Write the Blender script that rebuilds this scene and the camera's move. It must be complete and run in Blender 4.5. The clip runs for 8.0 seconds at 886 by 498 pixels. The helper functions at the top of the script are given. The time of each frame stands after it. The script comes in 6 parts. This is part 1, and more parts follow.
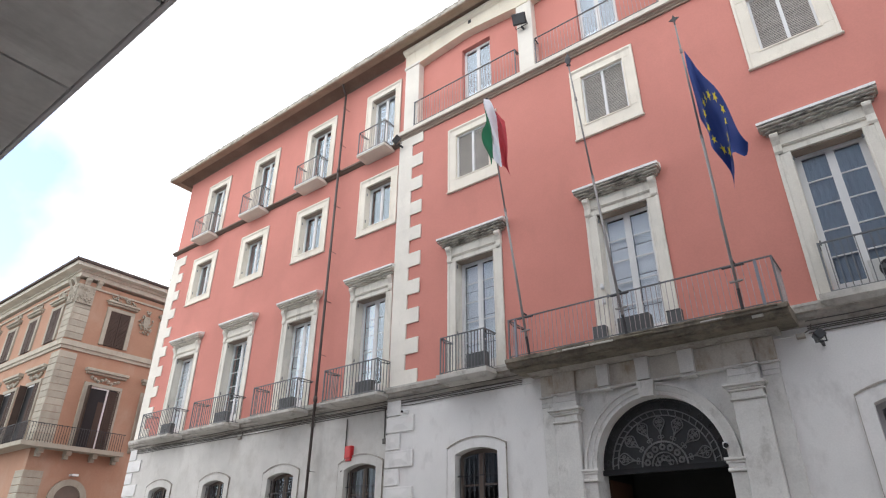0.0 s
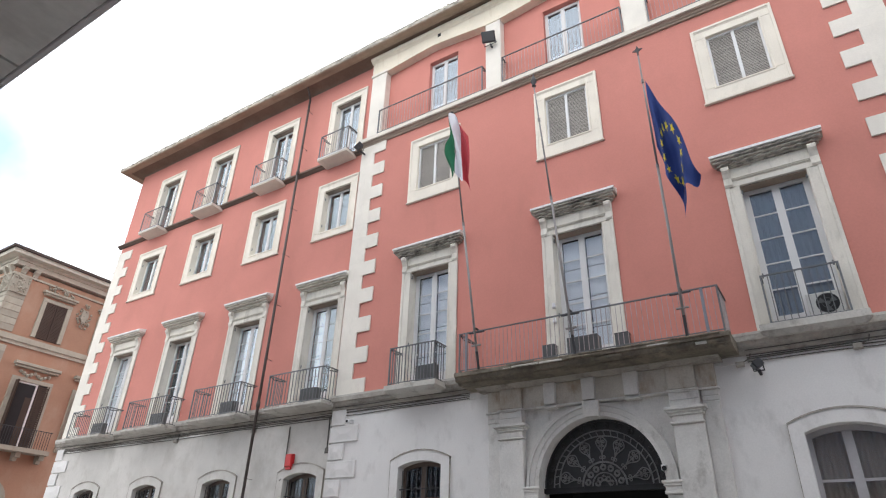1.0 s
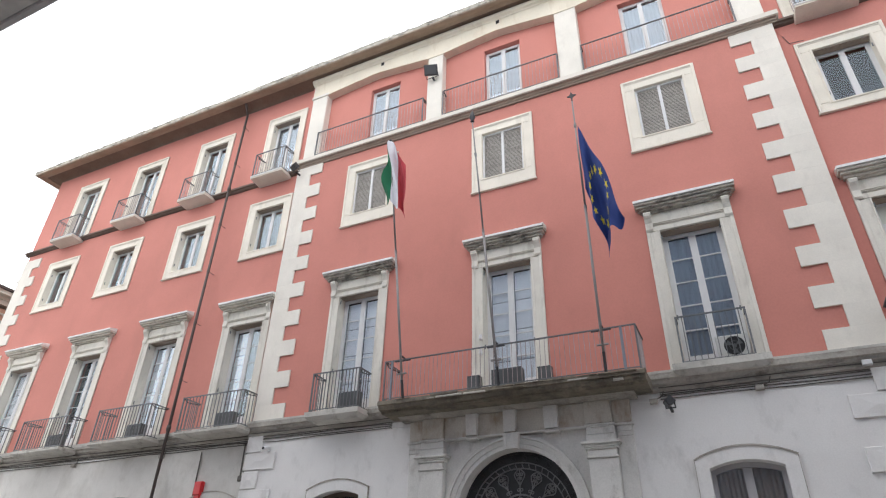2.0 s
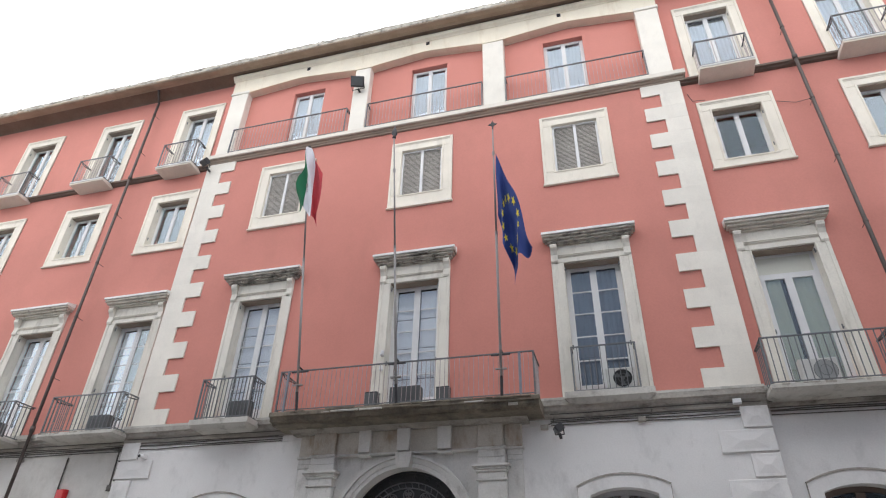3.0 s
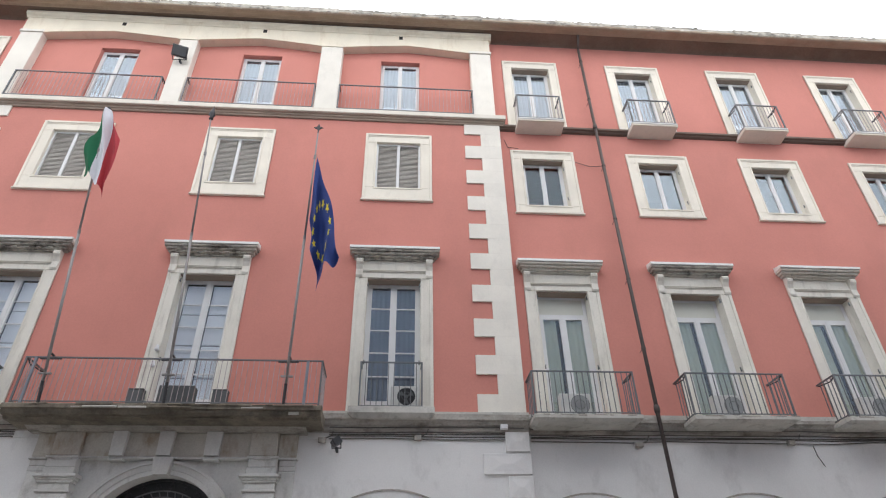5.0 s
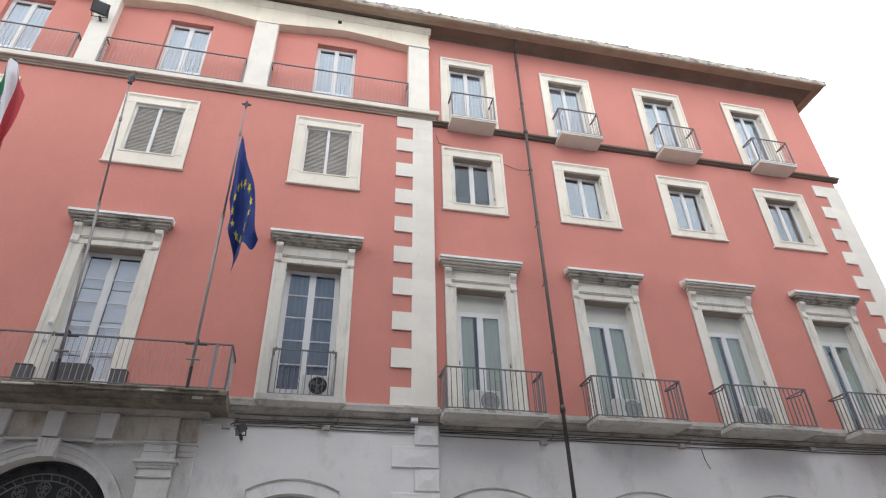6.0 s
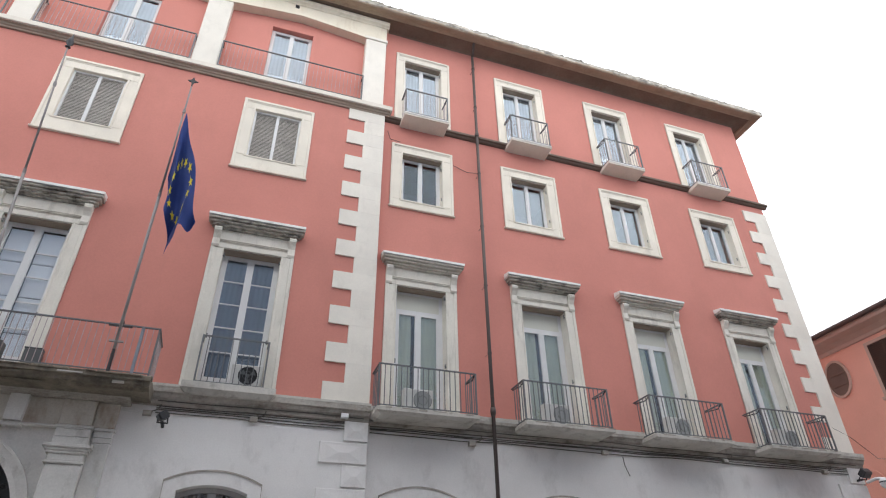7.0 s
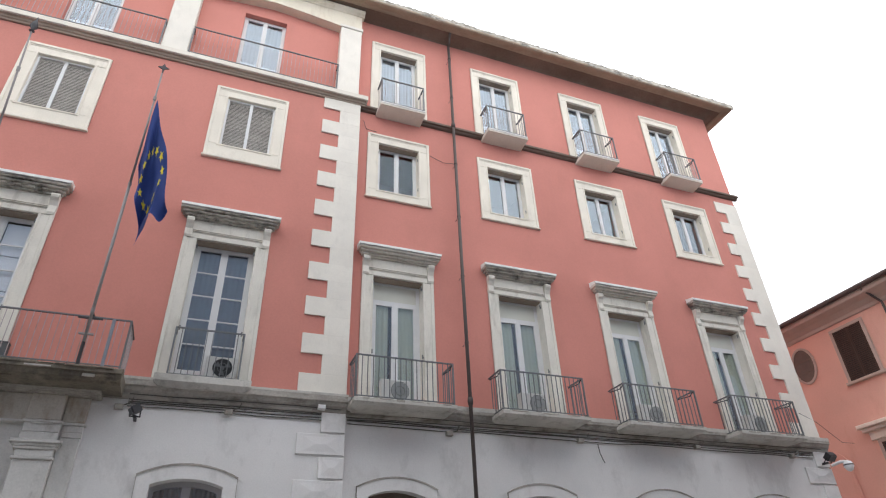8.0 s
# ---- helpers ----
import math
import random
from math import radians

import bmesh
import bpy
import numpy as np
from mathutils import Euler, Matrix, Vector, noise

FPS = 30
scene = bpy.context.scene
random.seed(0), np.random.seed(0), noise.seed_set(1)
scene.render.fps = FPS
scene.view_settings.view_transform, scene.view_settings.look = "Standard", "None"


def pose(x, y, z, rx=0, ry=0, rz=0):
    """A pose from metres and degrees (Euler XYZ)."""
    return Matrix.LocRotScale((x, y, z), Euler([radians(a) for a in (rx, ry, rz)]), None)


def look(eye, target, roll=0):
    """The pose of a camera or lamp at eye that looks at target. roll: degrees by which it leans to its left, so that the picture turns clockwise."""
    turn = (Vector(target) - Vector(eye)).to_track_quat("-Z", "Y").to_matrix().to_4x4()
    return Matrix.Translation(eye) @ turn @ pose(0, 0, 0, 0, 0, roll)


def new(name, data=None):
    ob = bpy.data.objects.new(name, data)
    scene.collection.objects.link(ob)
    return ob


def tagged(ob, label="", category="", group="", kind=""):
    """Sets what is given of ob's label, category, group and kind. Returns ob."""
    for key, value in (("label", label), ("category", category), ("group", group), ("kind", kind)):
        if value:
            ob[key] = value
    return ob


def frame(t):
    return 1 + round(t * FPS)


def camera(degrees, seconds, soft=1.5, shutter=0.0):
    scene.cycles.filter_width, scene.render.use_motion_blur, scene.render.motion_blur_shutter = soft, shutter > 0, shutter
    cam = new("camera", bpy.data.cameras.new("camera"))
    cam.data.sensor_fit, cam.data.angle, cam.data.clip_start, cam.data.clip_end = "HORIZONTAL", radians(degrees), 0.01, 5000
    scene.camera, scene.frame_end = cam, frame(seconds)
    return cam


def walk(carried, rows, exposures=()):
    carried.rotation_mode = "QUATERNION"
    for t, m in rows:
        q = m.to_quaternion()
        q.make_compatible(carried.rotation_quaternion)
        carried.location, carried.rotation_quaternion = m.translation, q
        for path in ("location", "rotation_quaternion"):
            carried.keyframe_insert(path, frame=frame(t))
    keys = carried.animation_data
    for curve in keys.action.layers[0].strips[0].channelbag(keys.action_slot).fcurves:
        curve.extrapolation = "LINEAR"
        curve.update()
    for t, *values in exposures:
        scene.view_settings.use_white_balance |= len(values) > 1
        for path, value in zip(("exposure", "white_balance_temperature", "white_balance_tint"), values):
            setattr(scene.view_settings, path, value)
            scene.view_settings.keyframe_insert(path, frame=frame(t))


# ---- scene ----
cam = camera(71.87, 8.0, soft=1.15)
PATH = [
    (0.0, look((5.236, -14.994, 1.416), (-0.252, -7.986, 5.972), 0.42)),
    (0.5, look((5.227, -15.003, 1.427), (0.003, -7.844, 6.060), 1.18)),
    (1.0, look((5.202, -14.980, 1.433), (0.352, -7.626, 6.166), 1.83)),
    (1.5, look((5.227, -15.032, 1.395), (0.877, -7.521, 6.362), 1.58)),
    (3.0, look((5.238, -15.033, 1.382), (2.871, -6.977, 6.812), 1.61)),
    (3.5, look((5.236, -14.999, 1.375), (3.732, -6.823, 6.933), 0.98)),
    (4.0, look((5.259, -14.950, 1.368), (4.647, -6.737, 7.039), -0.06)),
    (5.5, look((5.315, -14.918, 1.361), (6.594, -6.723, 6.947), -1.34)),
    (6.0, look((5.346, -14.902, 1.350), (7.252, -6.791, 6.879), -1.55)),
    (6.5, look((5.359, -14.896, 1.358), (7.761, -6.888, 6.845), -1.40)),
    (7.0, look((5.365, -14.904, 1.369), (8.157, -7.022, 6.853), -0.89)),
    (7.5, look((5.341, -14.881, 1.364), (8.408, -7.083, 6.821), -1.46)),
    (8.0, look((5.324, -14.829, 1.350), (8.525, -7.021, 6.715), -2.49)),
]
walk(cam, PATH, ((0.0, -0.05), (4.0, -0.04), (5.5, -0.04), (7.0, -0.08), (8.0, -0.08)))

# ---- world and light ----
SUN_EL, SUN_ROT = radians(52), radians(200)
BREAK = (-0.918, 0.120, 0.378)  # a thin place in the clouds
world = bpy.data.worlds.new("sky")
scene.world = world
world.use_nodes = True
wn = world.node_tree
wn.nodes.clear()
w_out = wn.nodes.new("ShaderNodeOutputWorld")
w_bg = wn.nodes.new("ShaderNodeBackground")
w_sky = wn.nodes.new("ShaderNodeTexSky")
w_sky.sky_type = "NISHITA"
w_sky.sun_disc = False
w_sky.sun_elevation, w_sky.sun_rotation = SUN_EL, SUN_ROT
w_co = wn.nodes.new("ShaderNodeTexCoord")
w_noise = wn.nodes.new("ShaderNodeTexNoise")
w_noise.inputs["Scale"].default_value = 5.0
w_noise.inputs["Detail"].default_value = 5
w_dot = wn.nodes.new("ShaderNodeVectorMath")
w_dot.operation = "DOT_PRODUCT"
w_dot.inputs[1].default_value = BREAK
w_sub = wn.nodes.new("ShaderNodeMath")
w_sub.operation = "MULTIPLY_ADD"
w_sub.inputs[1].default_value = 0.05
w_ramp = wn.nodes.new("ShaderNodeMapRange")
w_ramp.inputs[1].default_value, w_ramp.inputs[2].default_value = 0.998, 1.02
w_ramp.inputs[3].default_value, w_ramp.inputs[4].default_value = 1.0, 0.15
w_gain = wn.nodes.new("ShaderNodeMixRGB")
w_gain.blend_type = "MULTIPLY"
w_gain.inputs[0].default_value = 1
w_gain.inputs[2].default_value = (0.20, 0.20, 0.20, 1)
w_mix = wn.nodes.new("ShaderNodeMixRGB")
w_mix.inputs[2].default_value = (0.98, 1.0, 1.045, 1)
w_bg.inputs["Strength"].default_value = 1.95
wn.links.new(w_co.outputs["Generated"], w_noise.inputs["Vector"])
wn.links.new(w_co.outputs["Generated"], w_dot.inputs[0])
wn.links.new(w_noise.outputs["Fac"], w_sub.inputs[0])
wn.links.new(w_dot.outputs["Value"], w_sub.inputs[2])
wn.links.new(w_sub.outputs[0], w_ramp.inputs[0])
wn.links.new(w_sky.outputs["Color"], w_gain.inputs[1])
wn.links.new(w_gain.outputs[0], w_mix.inputs[1])
wn.links.new(w_ramp.outputs[0], w_mix.inputs[0])
wn.links.new(w_mix.outputs[0], w_bg.inputs["Color"])
wn.links.new(w_bg.outputs[0], w_out.inputs["Surface"])

sun_data = bpy.data.lights.new("sun", "SUN")
sun_data.energy = 0.8
sun_data.angle = radians(90)
sun_data.color = (1.0, 0.98, 0.95)
sun = new("sun", sun_data)
sun.matrix_world = look((-8, -36, 42), (0, 0, 5))


# ---- materials ----
def material(name, col, rough=0.85, metal=0.0, var=0.12, scale=2.0, grain=40.0, bump=0.15, stain=None, stain_amt=0.0,
             stain_scale=(0.8, 0.8, 0.25), stain_lo=0.5, piece=0.0, spec=0.3):
    """Base colour with broad and fine variation, stains with streaks, fine relief."""
    m = bpy.data.materials.new(name)
    m.use_nodes = True
    nt = m.node_tree
    b = nt.nodes["Principled BSDF"]
    b.inputs["Roughness"].default_value = rough
    b.inputs["Metallic"].default_value = metal
    b.inputs["Specular IOR Level"].default_value = spec
    geo = nt.nodes.new("ShaderNodeNewGeometry")

    def noise_tex(vec, s, detail=4, rough_n=0.55):
        n = nt.nodes.new("ShaderNodeTexNoise")
        n.inputs["Scale"].default_value = s
        n.inputs["Detail"].default_value = detail
        n.inputs["Roughness"].default_value = rough_n
        nt.links.new(vec, n.inputs["Vector"])
        return n

    def mul(a, k_lo, k_hi, fac):
        r = nt.nodes.new("ShaderNodeMapRange")
        r.inputs[1].default_value, r.inputs[2].default_value = 0.3, 0.7
        r.inputs[3].default_value, r.inputs[4].default_value = k_lo, k_hi
        nt.links.new(fac, r.inputs[0])
        v = nt.nodes.new("ShaderNodeVectorMath")
        v.operation = "SCALE"
        nt.links.new(a, v.inputs[0])
        nt.links.new(r.outputs[0], v.inputs["Scale"])
        return v.outputs[0]

    rgb = nt.nodes.new("ShaderNodeRGB")
    rgb.outputs[0].default_value = (*col, 1)
    c = rgb.outputs[0]
    n1 = noise_tex(geo.outputs["Position"], scale * 0.35, 5)
    n2 = noise_tex(geo.outputs["Position"], grain, 3)
    c = mul(c, 1 - var, 1 + var * 0.6, n1.outputs["Fac"])
    c = mul(c, 1 - var * 0.45, 1 + var * 0.35, n2.outputs["Fac"])
    if piece:
        oi = nt.nodes.new("ShaderNodeObjectInfo")
        c = mul(c, 1 - piece, 1 + piece, oi.outputs["Random"])
    if stain:
        mp = nt.nodes.new("ShaderNodeMapping")
        mp.inputs["Scale"].default_value = stain_scale
        nt.links.new(geo.outputs["Position"], mp.inputs["Vector"])
        n3 = noise_tex(mp.outputs[0], 1.6, 7, 0.68)
        rr = nt.nodes.new("ShaderNodeMapRange")
        rr.inputs[1].default_value, rr.inputs[2].default_value = stain_lo, stain_lo + 0.2
        rr.inputs[3].default_value, rr.inputs[4].default_value = 0.0, stain_amt
        nt.links.new(n3.outputs["Fac"], rr.inputs[0])
        mx = nt.nodes.new("ShaderNodeMixRGB")
        mx.inputs[2].default_value = (*stain, 1)
        nt.links.new(rr.outputs[0], mx.inputs[0])
        nt.links.new(c, mx.inputs[1])
        c = mx.outputs[0]
    nt.links.new(c, b.inputs["Base Color"])
    if bump:
        bp = nt.nodes.new("ShaderNodeBump")
        bp.inputs["Strength"].default_value = bump
        bp.inputs["Distance"].default_value = 0.01
        nt.links.new(n2.outputs["Fac"], bp.inputs["Height"])
        nt.links.new(bp.outputs[0], b.inputs["Normal"])
    return m


def glass_material(name, tint=(0.94, 0.945, 0.95), gloss=0.13):
    m = bpy.data.materials.new(name)
    m.use_nodes = True
    nt = m.node_tree
    nt.nodes.clear()
    out = nt.nodes.new("ShaderNodeOutputMaterial")
    tr = nt.nodes.new("ShaderNodeBsdfTransparent")
    tr.inputs["Color"].default_value = (*tint, 1)
    gl = nt.nodes.new("ShaderNodeBsdfGlossy")
    gl.inputs["Roughness"].default_value = 0.03
    # Blue in the gloss colour tints what the panes reflect.
    gl.inputs["Color"].default_value = (0.78, 0.89, 0.98, 1)
    lw = nt.nodes.new("ShaderNodeLayerWeight")
    lw.inputs["Blend"].default_value = 0.5
    pw = nt.nodes.new("ShaderNodeMath")
    pw.operation = "POWER"
    pw.inputs[1].default_value = 4.0
    fr = nt.nodes.new("ShaderNodeMath")
    fr.operation = "MULTIPLY_ADD"
    fr.inputs[1].default_value, fr.inputs[2].default_value = 0.5, gloss
    tc = nt.nodes.new("ShaderNodeNewGeometry")
    wv = nt.nodes.new("ShaderNodeTexNoise")
    wv.inputs["Scale"].default_value = 2.2
    bp = nt.nodes.new("ShaderNodeBump")
    bp.inputs["Strength"].default_value = 0.15
    bp.inputs["Distance"].default_value = 0.03
    nt.links.new(tc.outputs["Position"], wv.inputs["Vector"])
    nt.links.new(wv.outputs["Fac"], bp.inputs["Height"])
    nt.links.new(bp.outputs[0], gl.inputs["Normal"])
    nt.links.new(lw.outputs["Facing"], pw.inputs[0])
    nt.links.new(pw.outputs[0], fr.inputs[0])
    mx = nt.nodes.new("ShaderNodeMixShader")
    nt.links.new(fr.outputs[0], mx.inputs[0])
    nt.links.new(tr.outputs[0], mx.inputs[1])
    nt.links.new(gl.outputs[0], mx.inputs[2])
    nt.links.new(mx.outputs[0], out.inputs["Surface"])
    return m


PINK = material("pink_plaster", (0.61, 0.25, 0.207), 0.92, var=0.07, scale=1.2, grain=22, bump=0.25, stain=(0.50, 0.215, 0.175), stain_amt=0.45, stain_scale=(0.5, 0.5, 0.22), stain_lo=0.52)
CREAM = material("cream_stone", (0.82, 0.765, 0.665), 0.85, var=0.08, scale=3, grain=30, bump=0.2, stain=(0.46, 0.42, 0.34), stain_amt=0.4, stain_scale=(1.6, 1.6, 0.5), stain_lo=0.55, piece=0.04)
OLDSTONE = material("old_window_stone", (0.765, 0.73, 0.655), 0.88, var=0.10, scale=3, grain=26, bump=0.3, stain=(0.34, 0.31, 0.26), stain_amt=0.5, stain_scale=(2.2, 2.2, 0.5), stain_lo=0.53)
FRIEZE = material("brown_stained_stone", (0.56, 0.525, 0.47), 0.9, var=0.2, scale=3, grain=24, bump=0.5, stain=(0.33, 0.235, 0.15), stain_amt=0.75, stain_scale=(1.6, 1.6, 0.8), stain_lo=0.49)
DUSTY = material("dusty_fanlight_glass", (0.03, 0.031, 0.033), 0.3, var=0.25, scale=4, grain=20, bump=0.05, spec=0.5)
# Blue tone chosen for what the palace windows mirror.
BLOCKERWALL = material("pale_blue_sky_blocker", (0.47, 0.55, 0.65), 0.9, var=0.08, scale=1, grain=10, bump=0.1)
QUOIN = material("quoin_plaster", (0.80, 0.76, 0.685), 0.88, var=0.07, scale=3, grain=30, bump=0.2, stain=(0.58, 0.55, 0.49), stain_amt=0.4, stain_scale=(1.5, 1.5, 0.6), stain_lo=0.55, piece=0.02)
BEAM = material("cream_beam_plaster", (0.82, 0.75, 0.615), 0.88, var=0.08, scale=3, grain=30, bump=0.2, stain=(0.56, 0.45, 0.31), stain_amt=0.5, stain_scale=(1.3, 1.3, 0.35), stain_lo=0.52)
POSTBLUE = material("blue_grey_post_paint", (0.25, 0.275, 0.32), 0.5, 0.1, var=0.15, scale=8, grain=50, bump=0.1, stain=(0.16, 0.10, 0.07), stain_amt=0.4, stain_lo=0.58)
WHITEWALL = material("white_plaster", (0.775, 0.76, 0.75), 0.9, var=0.08, scale=1.5, grain=30, bump=0.12, stain=(0.45, 0.435, 0.42), stain_amt=0.5, stain_scale=(0.9, 0.9, 0.5), stain_lo=0.53)
# Blotched plaster, its base also darkened to put the left wing's shade into the colour.
SHADEDWALL = material("dirty_shaded_plaster", (0.655, 0.635, 0.605), 0.9, var=0.10, scale=2.5, grain=30, bump=0.12, stain=(0.42, 0.395, 0.36), stain_amt=0.45, stain_scale=(1.0, 1.0, 0.7), stain_lo=0.48)
STONE = material("grey_stone", (0.69, 0.675, 0.65), 0.88, var=0.14, scale=3, grain=26, bump=0.3, stain=(0.29, 0.27, 0.245), stain_amt=0.7, stain_scale=(1.5, 1.5, 1.0), stain_lo=0.55, piece=0.05)
ERODED = material("eroded_stone", (0.22, 0.19, 0.15), 0.92, var=0.3, scale=5, grain=16, bump=0.7, stain=(0.10, 0.09, 0.075), stain_amt=0.85, stain_scale=(2.2, 2.2, 1.4), stain_lo=0.47)
CORNICE = material("weathered_cornice", (0.55, 0.52, 0.46), 0.9, var=0.2, scale=5, grain=22, bump=0.4, stain=(0.06, 0.053, 0.047), stain_amt=0.9, stain_scale=(1.6, 1.2, 3.2), stain_lo=0.45)
CORNWING = material("light_weathered_cornice", (0.66, 0.62, 0.55), 0.9, var=0.16, scale=5, grain=22, bump=0.3, stain=(0.20, 0.175, 0.15), stain_amt=0.7, stain_scale=(3.0, 1.5, 2.0), stain_lo=0.54)
SLAB = material("balcony_slab_stone", (0.56, 0.54, 0.50), 0.9, var=0.16, scale=4, grain=24, bump=0.4, stain=(0.20, 0.18, 0.15), stain_amt=0.7, stain_scale=(2.0, 2.0, 2.0), stain_lo=0.52)
BANDST = material("grimy_string_course", (0.43, 0.40, 0.36), 0.92, var=0.25, scale=4, grain=20, bump=0.5, stain=(0.11, 0.095, 0.08), stain_amt=0.8, stain_scale=(1.2, 1.2, 3.0), stain_lo=0.50)
SLABW = material("painted_slab", (0.74, 0.69, 0.61), 0.9, var=0.08, scale=4, grain=24, bump=0.2, stain=(0.42, 0.37, 0.32), stain_amt=0.4, stain_lo=0.55)
LEDGEBROWN = material("brown_grey_moulding", (0.36, 0.29, 0.235), 0.9, var=0.15, scale=4, grain=24, bump=0.2, stain=(0.20, 0.16, 0.13), stain_amt=0.5, stain_lo=0.5)
BROWN = material("brown_moulding", (0.165, 0.128, 0.105), 0.85, var=0.15, scale=4, grain=24, bump=0.2)
EAVE = material("brown_eave", (0.215, 0.155, 0.118), 0.9, var=0.2, scale=1.5, grain=14, bump=0.25, stain=(0.25, 0.20, 0.16), stain_amt=0.5, stain_lo=0.5)
EAVETAN = material("tan_eave_moulding", (0.40, 0.315, 0.235), 0.9, var=0.15, scale=2, grain=18, bump=0.2, stain=(0.24, 0.18, 0.13), stain_amt=0.5, stain_scale=(0.7, 0.7, 0.7), stain_lo=0.5)
FASCIA = material("lichened_gutter_edge", (0.60, 0.56, 0.49), 0.95, var=0.3, scale=8, grain=18, bump=0.5, stain=(0.09, 0.08, 0.07), stain_amt=0.95, stain_scale=(2.6, 2.6, 5.0), stain_lo=0.47)
TILE = material("old_roof_tile", (0.54, 0.50, 0.44), 0.95, var=0.2, scale=8, grain=20, bump=0.4, stain=(0.17, 0.16, 0.145), stain_amt=0.8, stain_scale=(0.6, 0.6, 0.6), stain_lo=0.50, piece=0.15)
IRON = material("grey_painted_iron", (0.165, 0.172, 0.18), 0.5, 0.3, var=0.15, scale=8, grain=60, bump=0.1, stain=(0.14, 0.09, 0.06), stain_amt=0.4, stain_lo=0.58, spec=0.5)
# Thin iron with reflected sky put into its pale colour; rust stains are wear.
PALEIRON = material("sky_lightened_thin_iron", (0.43, 0.375, 0.37), 0.6, 0.1, var=0.25, scale=8, grain=60, bump=0.1, stain=(0.26, 0.13, 0.09), stain_amt=0.6, stain_scale=(3, 3, 2), stain_lo=0.5)
DARKIRON = material("dark_iron", (0.06, 0.06, 0.065), 0.55, 0.4, var=0.2, scale=8, grain=60, bump=0.15, spec=0.5)
FANIRON = material("weathered_fanlight_iron", (0.20, 0.20, 0.205), 0.6, 0.2, var=0.3, scale=8, grain=40, bump=0.15)
POLE = material("galvanised_pole", (0.30, 0.285, 0.28), 0.5, 0.3, var=0.15, scale=6, grain=50, bump=0.05)
PIPE = material("brown_downpipe", (0.088, 0.07, 0.064), 0.5, 0.2, var=0.15, scale=5, grain=40, bump=0.05, spec=0.5)
FRAME = material("white_window_paint", (0.74, 0.74, 0.74), 0.5, var=0.05, scale=6, grain=40, bump=0.05, spec=0.5)
SHUTTER = material("grey_shutter_slats", (0.47, 0.44, 0.40), 0.7, var=0.12, scale=4, grain=40, bump=0.1, piece=0.06)
INNER = material("white_inner_shutter", (0.86, 0.88, 0.91), 0.6, var=0.05, scale=3, grain=30, bump=0.05)
CURTAIN = material("lace_curtain", (0.19, 0.20, 0.22), 0.95, var=0.12, scale=6, grain=60, bump=0.1)
# Blue-grey sheet colour stands for the sky reflected in one window.
BLUEREFLECT = material("painted_blue_reflection", (0.075, 0.10, 0.145), 0.95, var=0.15, scale=3, grain=40, bump=0.1)
GREYFRAME = material("light_grey_frame_paint", (0.44, 0.43, 0.445), 0.6, var=0.1, scale=5, grain=30, bump=0.1, stain=(0.30, 0.28, 0.27), stain_amt=0.5, stain_lo=0.52)
GREYBLIND = material("grey_blind", (0.31, 0.265, 0.235), 0.9, var=0.15, scale=4, grain=30, bump=0.1)
GREENCURT = material("grey_green_blind", (0.47, 0.51, 0.395), 0.9, var=0.06, scale=2, grain=30, bump=0.05)
ROLLER = material("roller_shutter_box", (0.66, 0.66, 0.59), 0.6, var=0.05, scale=3, grain=30, bump=0.05)
# Near-black base paints the darkness of rooms and passage.
ROOM = material("painted_dark_room", (0.06, 0.06, 0.06), 0.95, var=0.1, scale=1, grain=10, bump=0.1)
WOOD = material("dark_door_wood", (0.10, 0.045, 0.025), 0.55, var=0.2, scale=3, grain=30, bump=0.2, spec=0.5)
GREYWOOD = material("grey_painted_wood", (0.16, 0.125, 0.105), 0.7, var=0.15, scale=3, grain=30, bump=0.15)
ACWHITE = material("air_conditioner_casing", (0.62, 0.62, 0.60), 0.5, var=0.06, scale=5, grain=40, bump=0.05)
ACMID = material("grey_fan_guard", (0.34, 0.35, 0.35), 0.6, var=0.1, scale=8, grain=60, bump=0.2)
ACGREY = material("condenser_fins", (0.12, 0.125, 0.13), 0.6, 0.3, var=0.1, scale=8, grain=60, bump=0.2)
BLACK = material("black_plastic_and_dark_gaps", (0.02, 0.02, 0.022), 0.5, var=0.1, scale=8, grain=40, bump=0.05)
RED = material("red_alarm_plastic", (0.62, 0.02, 0.025), 0.4, var=0.05, scale=5, grain=40, bump=0.03, spec=0.5)
WHITEPL = material("white_plastic", (0.75, 0.75, 0.76), 0.35, var=0.04, scale=5, grain=40, bump=0.03, spec=0.5)
CABLE = material("grey_cable", (0.13, 0.12, 0.11), 0.7, var=0.15, scale=5, grain=40, bump=0.05)
BLUE = material("blue_flag_cloth", (0.035, 0.065, 0.24), 0.8, var=0.08, scale=4, grain=120, bump=0.15)
YELLOW = material("yellow_star_cloth", (0.75, 0.62, 0.06), 0.8, var=0.05, scale=4, grain=120, bump=0.1)
FGREEN = material("green_flag_cloth", (0.02, 0.16, 0.075), 0.8, var=0.08, scale=4, grain=120, bump=0.1)
CAPWHITE = material("white_capping", (0.82, 0.82, 0.80), 0.7, var=0.08, scale=5, grain=30, bump=0.1, stain=(0.5, 0.48, 0.45), stain_amt=0.3, stain_scale=(2, 2, 2), stain_lo=0.56)
FWHITE = material("white_flag_cloth", (0.80, 0.80, 0.84), 0.8, var=0.05, scale=4, grain=120, bump=0.1)
FRED = material("red_flag_cloth", (0.50, 0.06, 0.075), 0.8, var=0.08, scale=4, grain=120, bump=0.1)
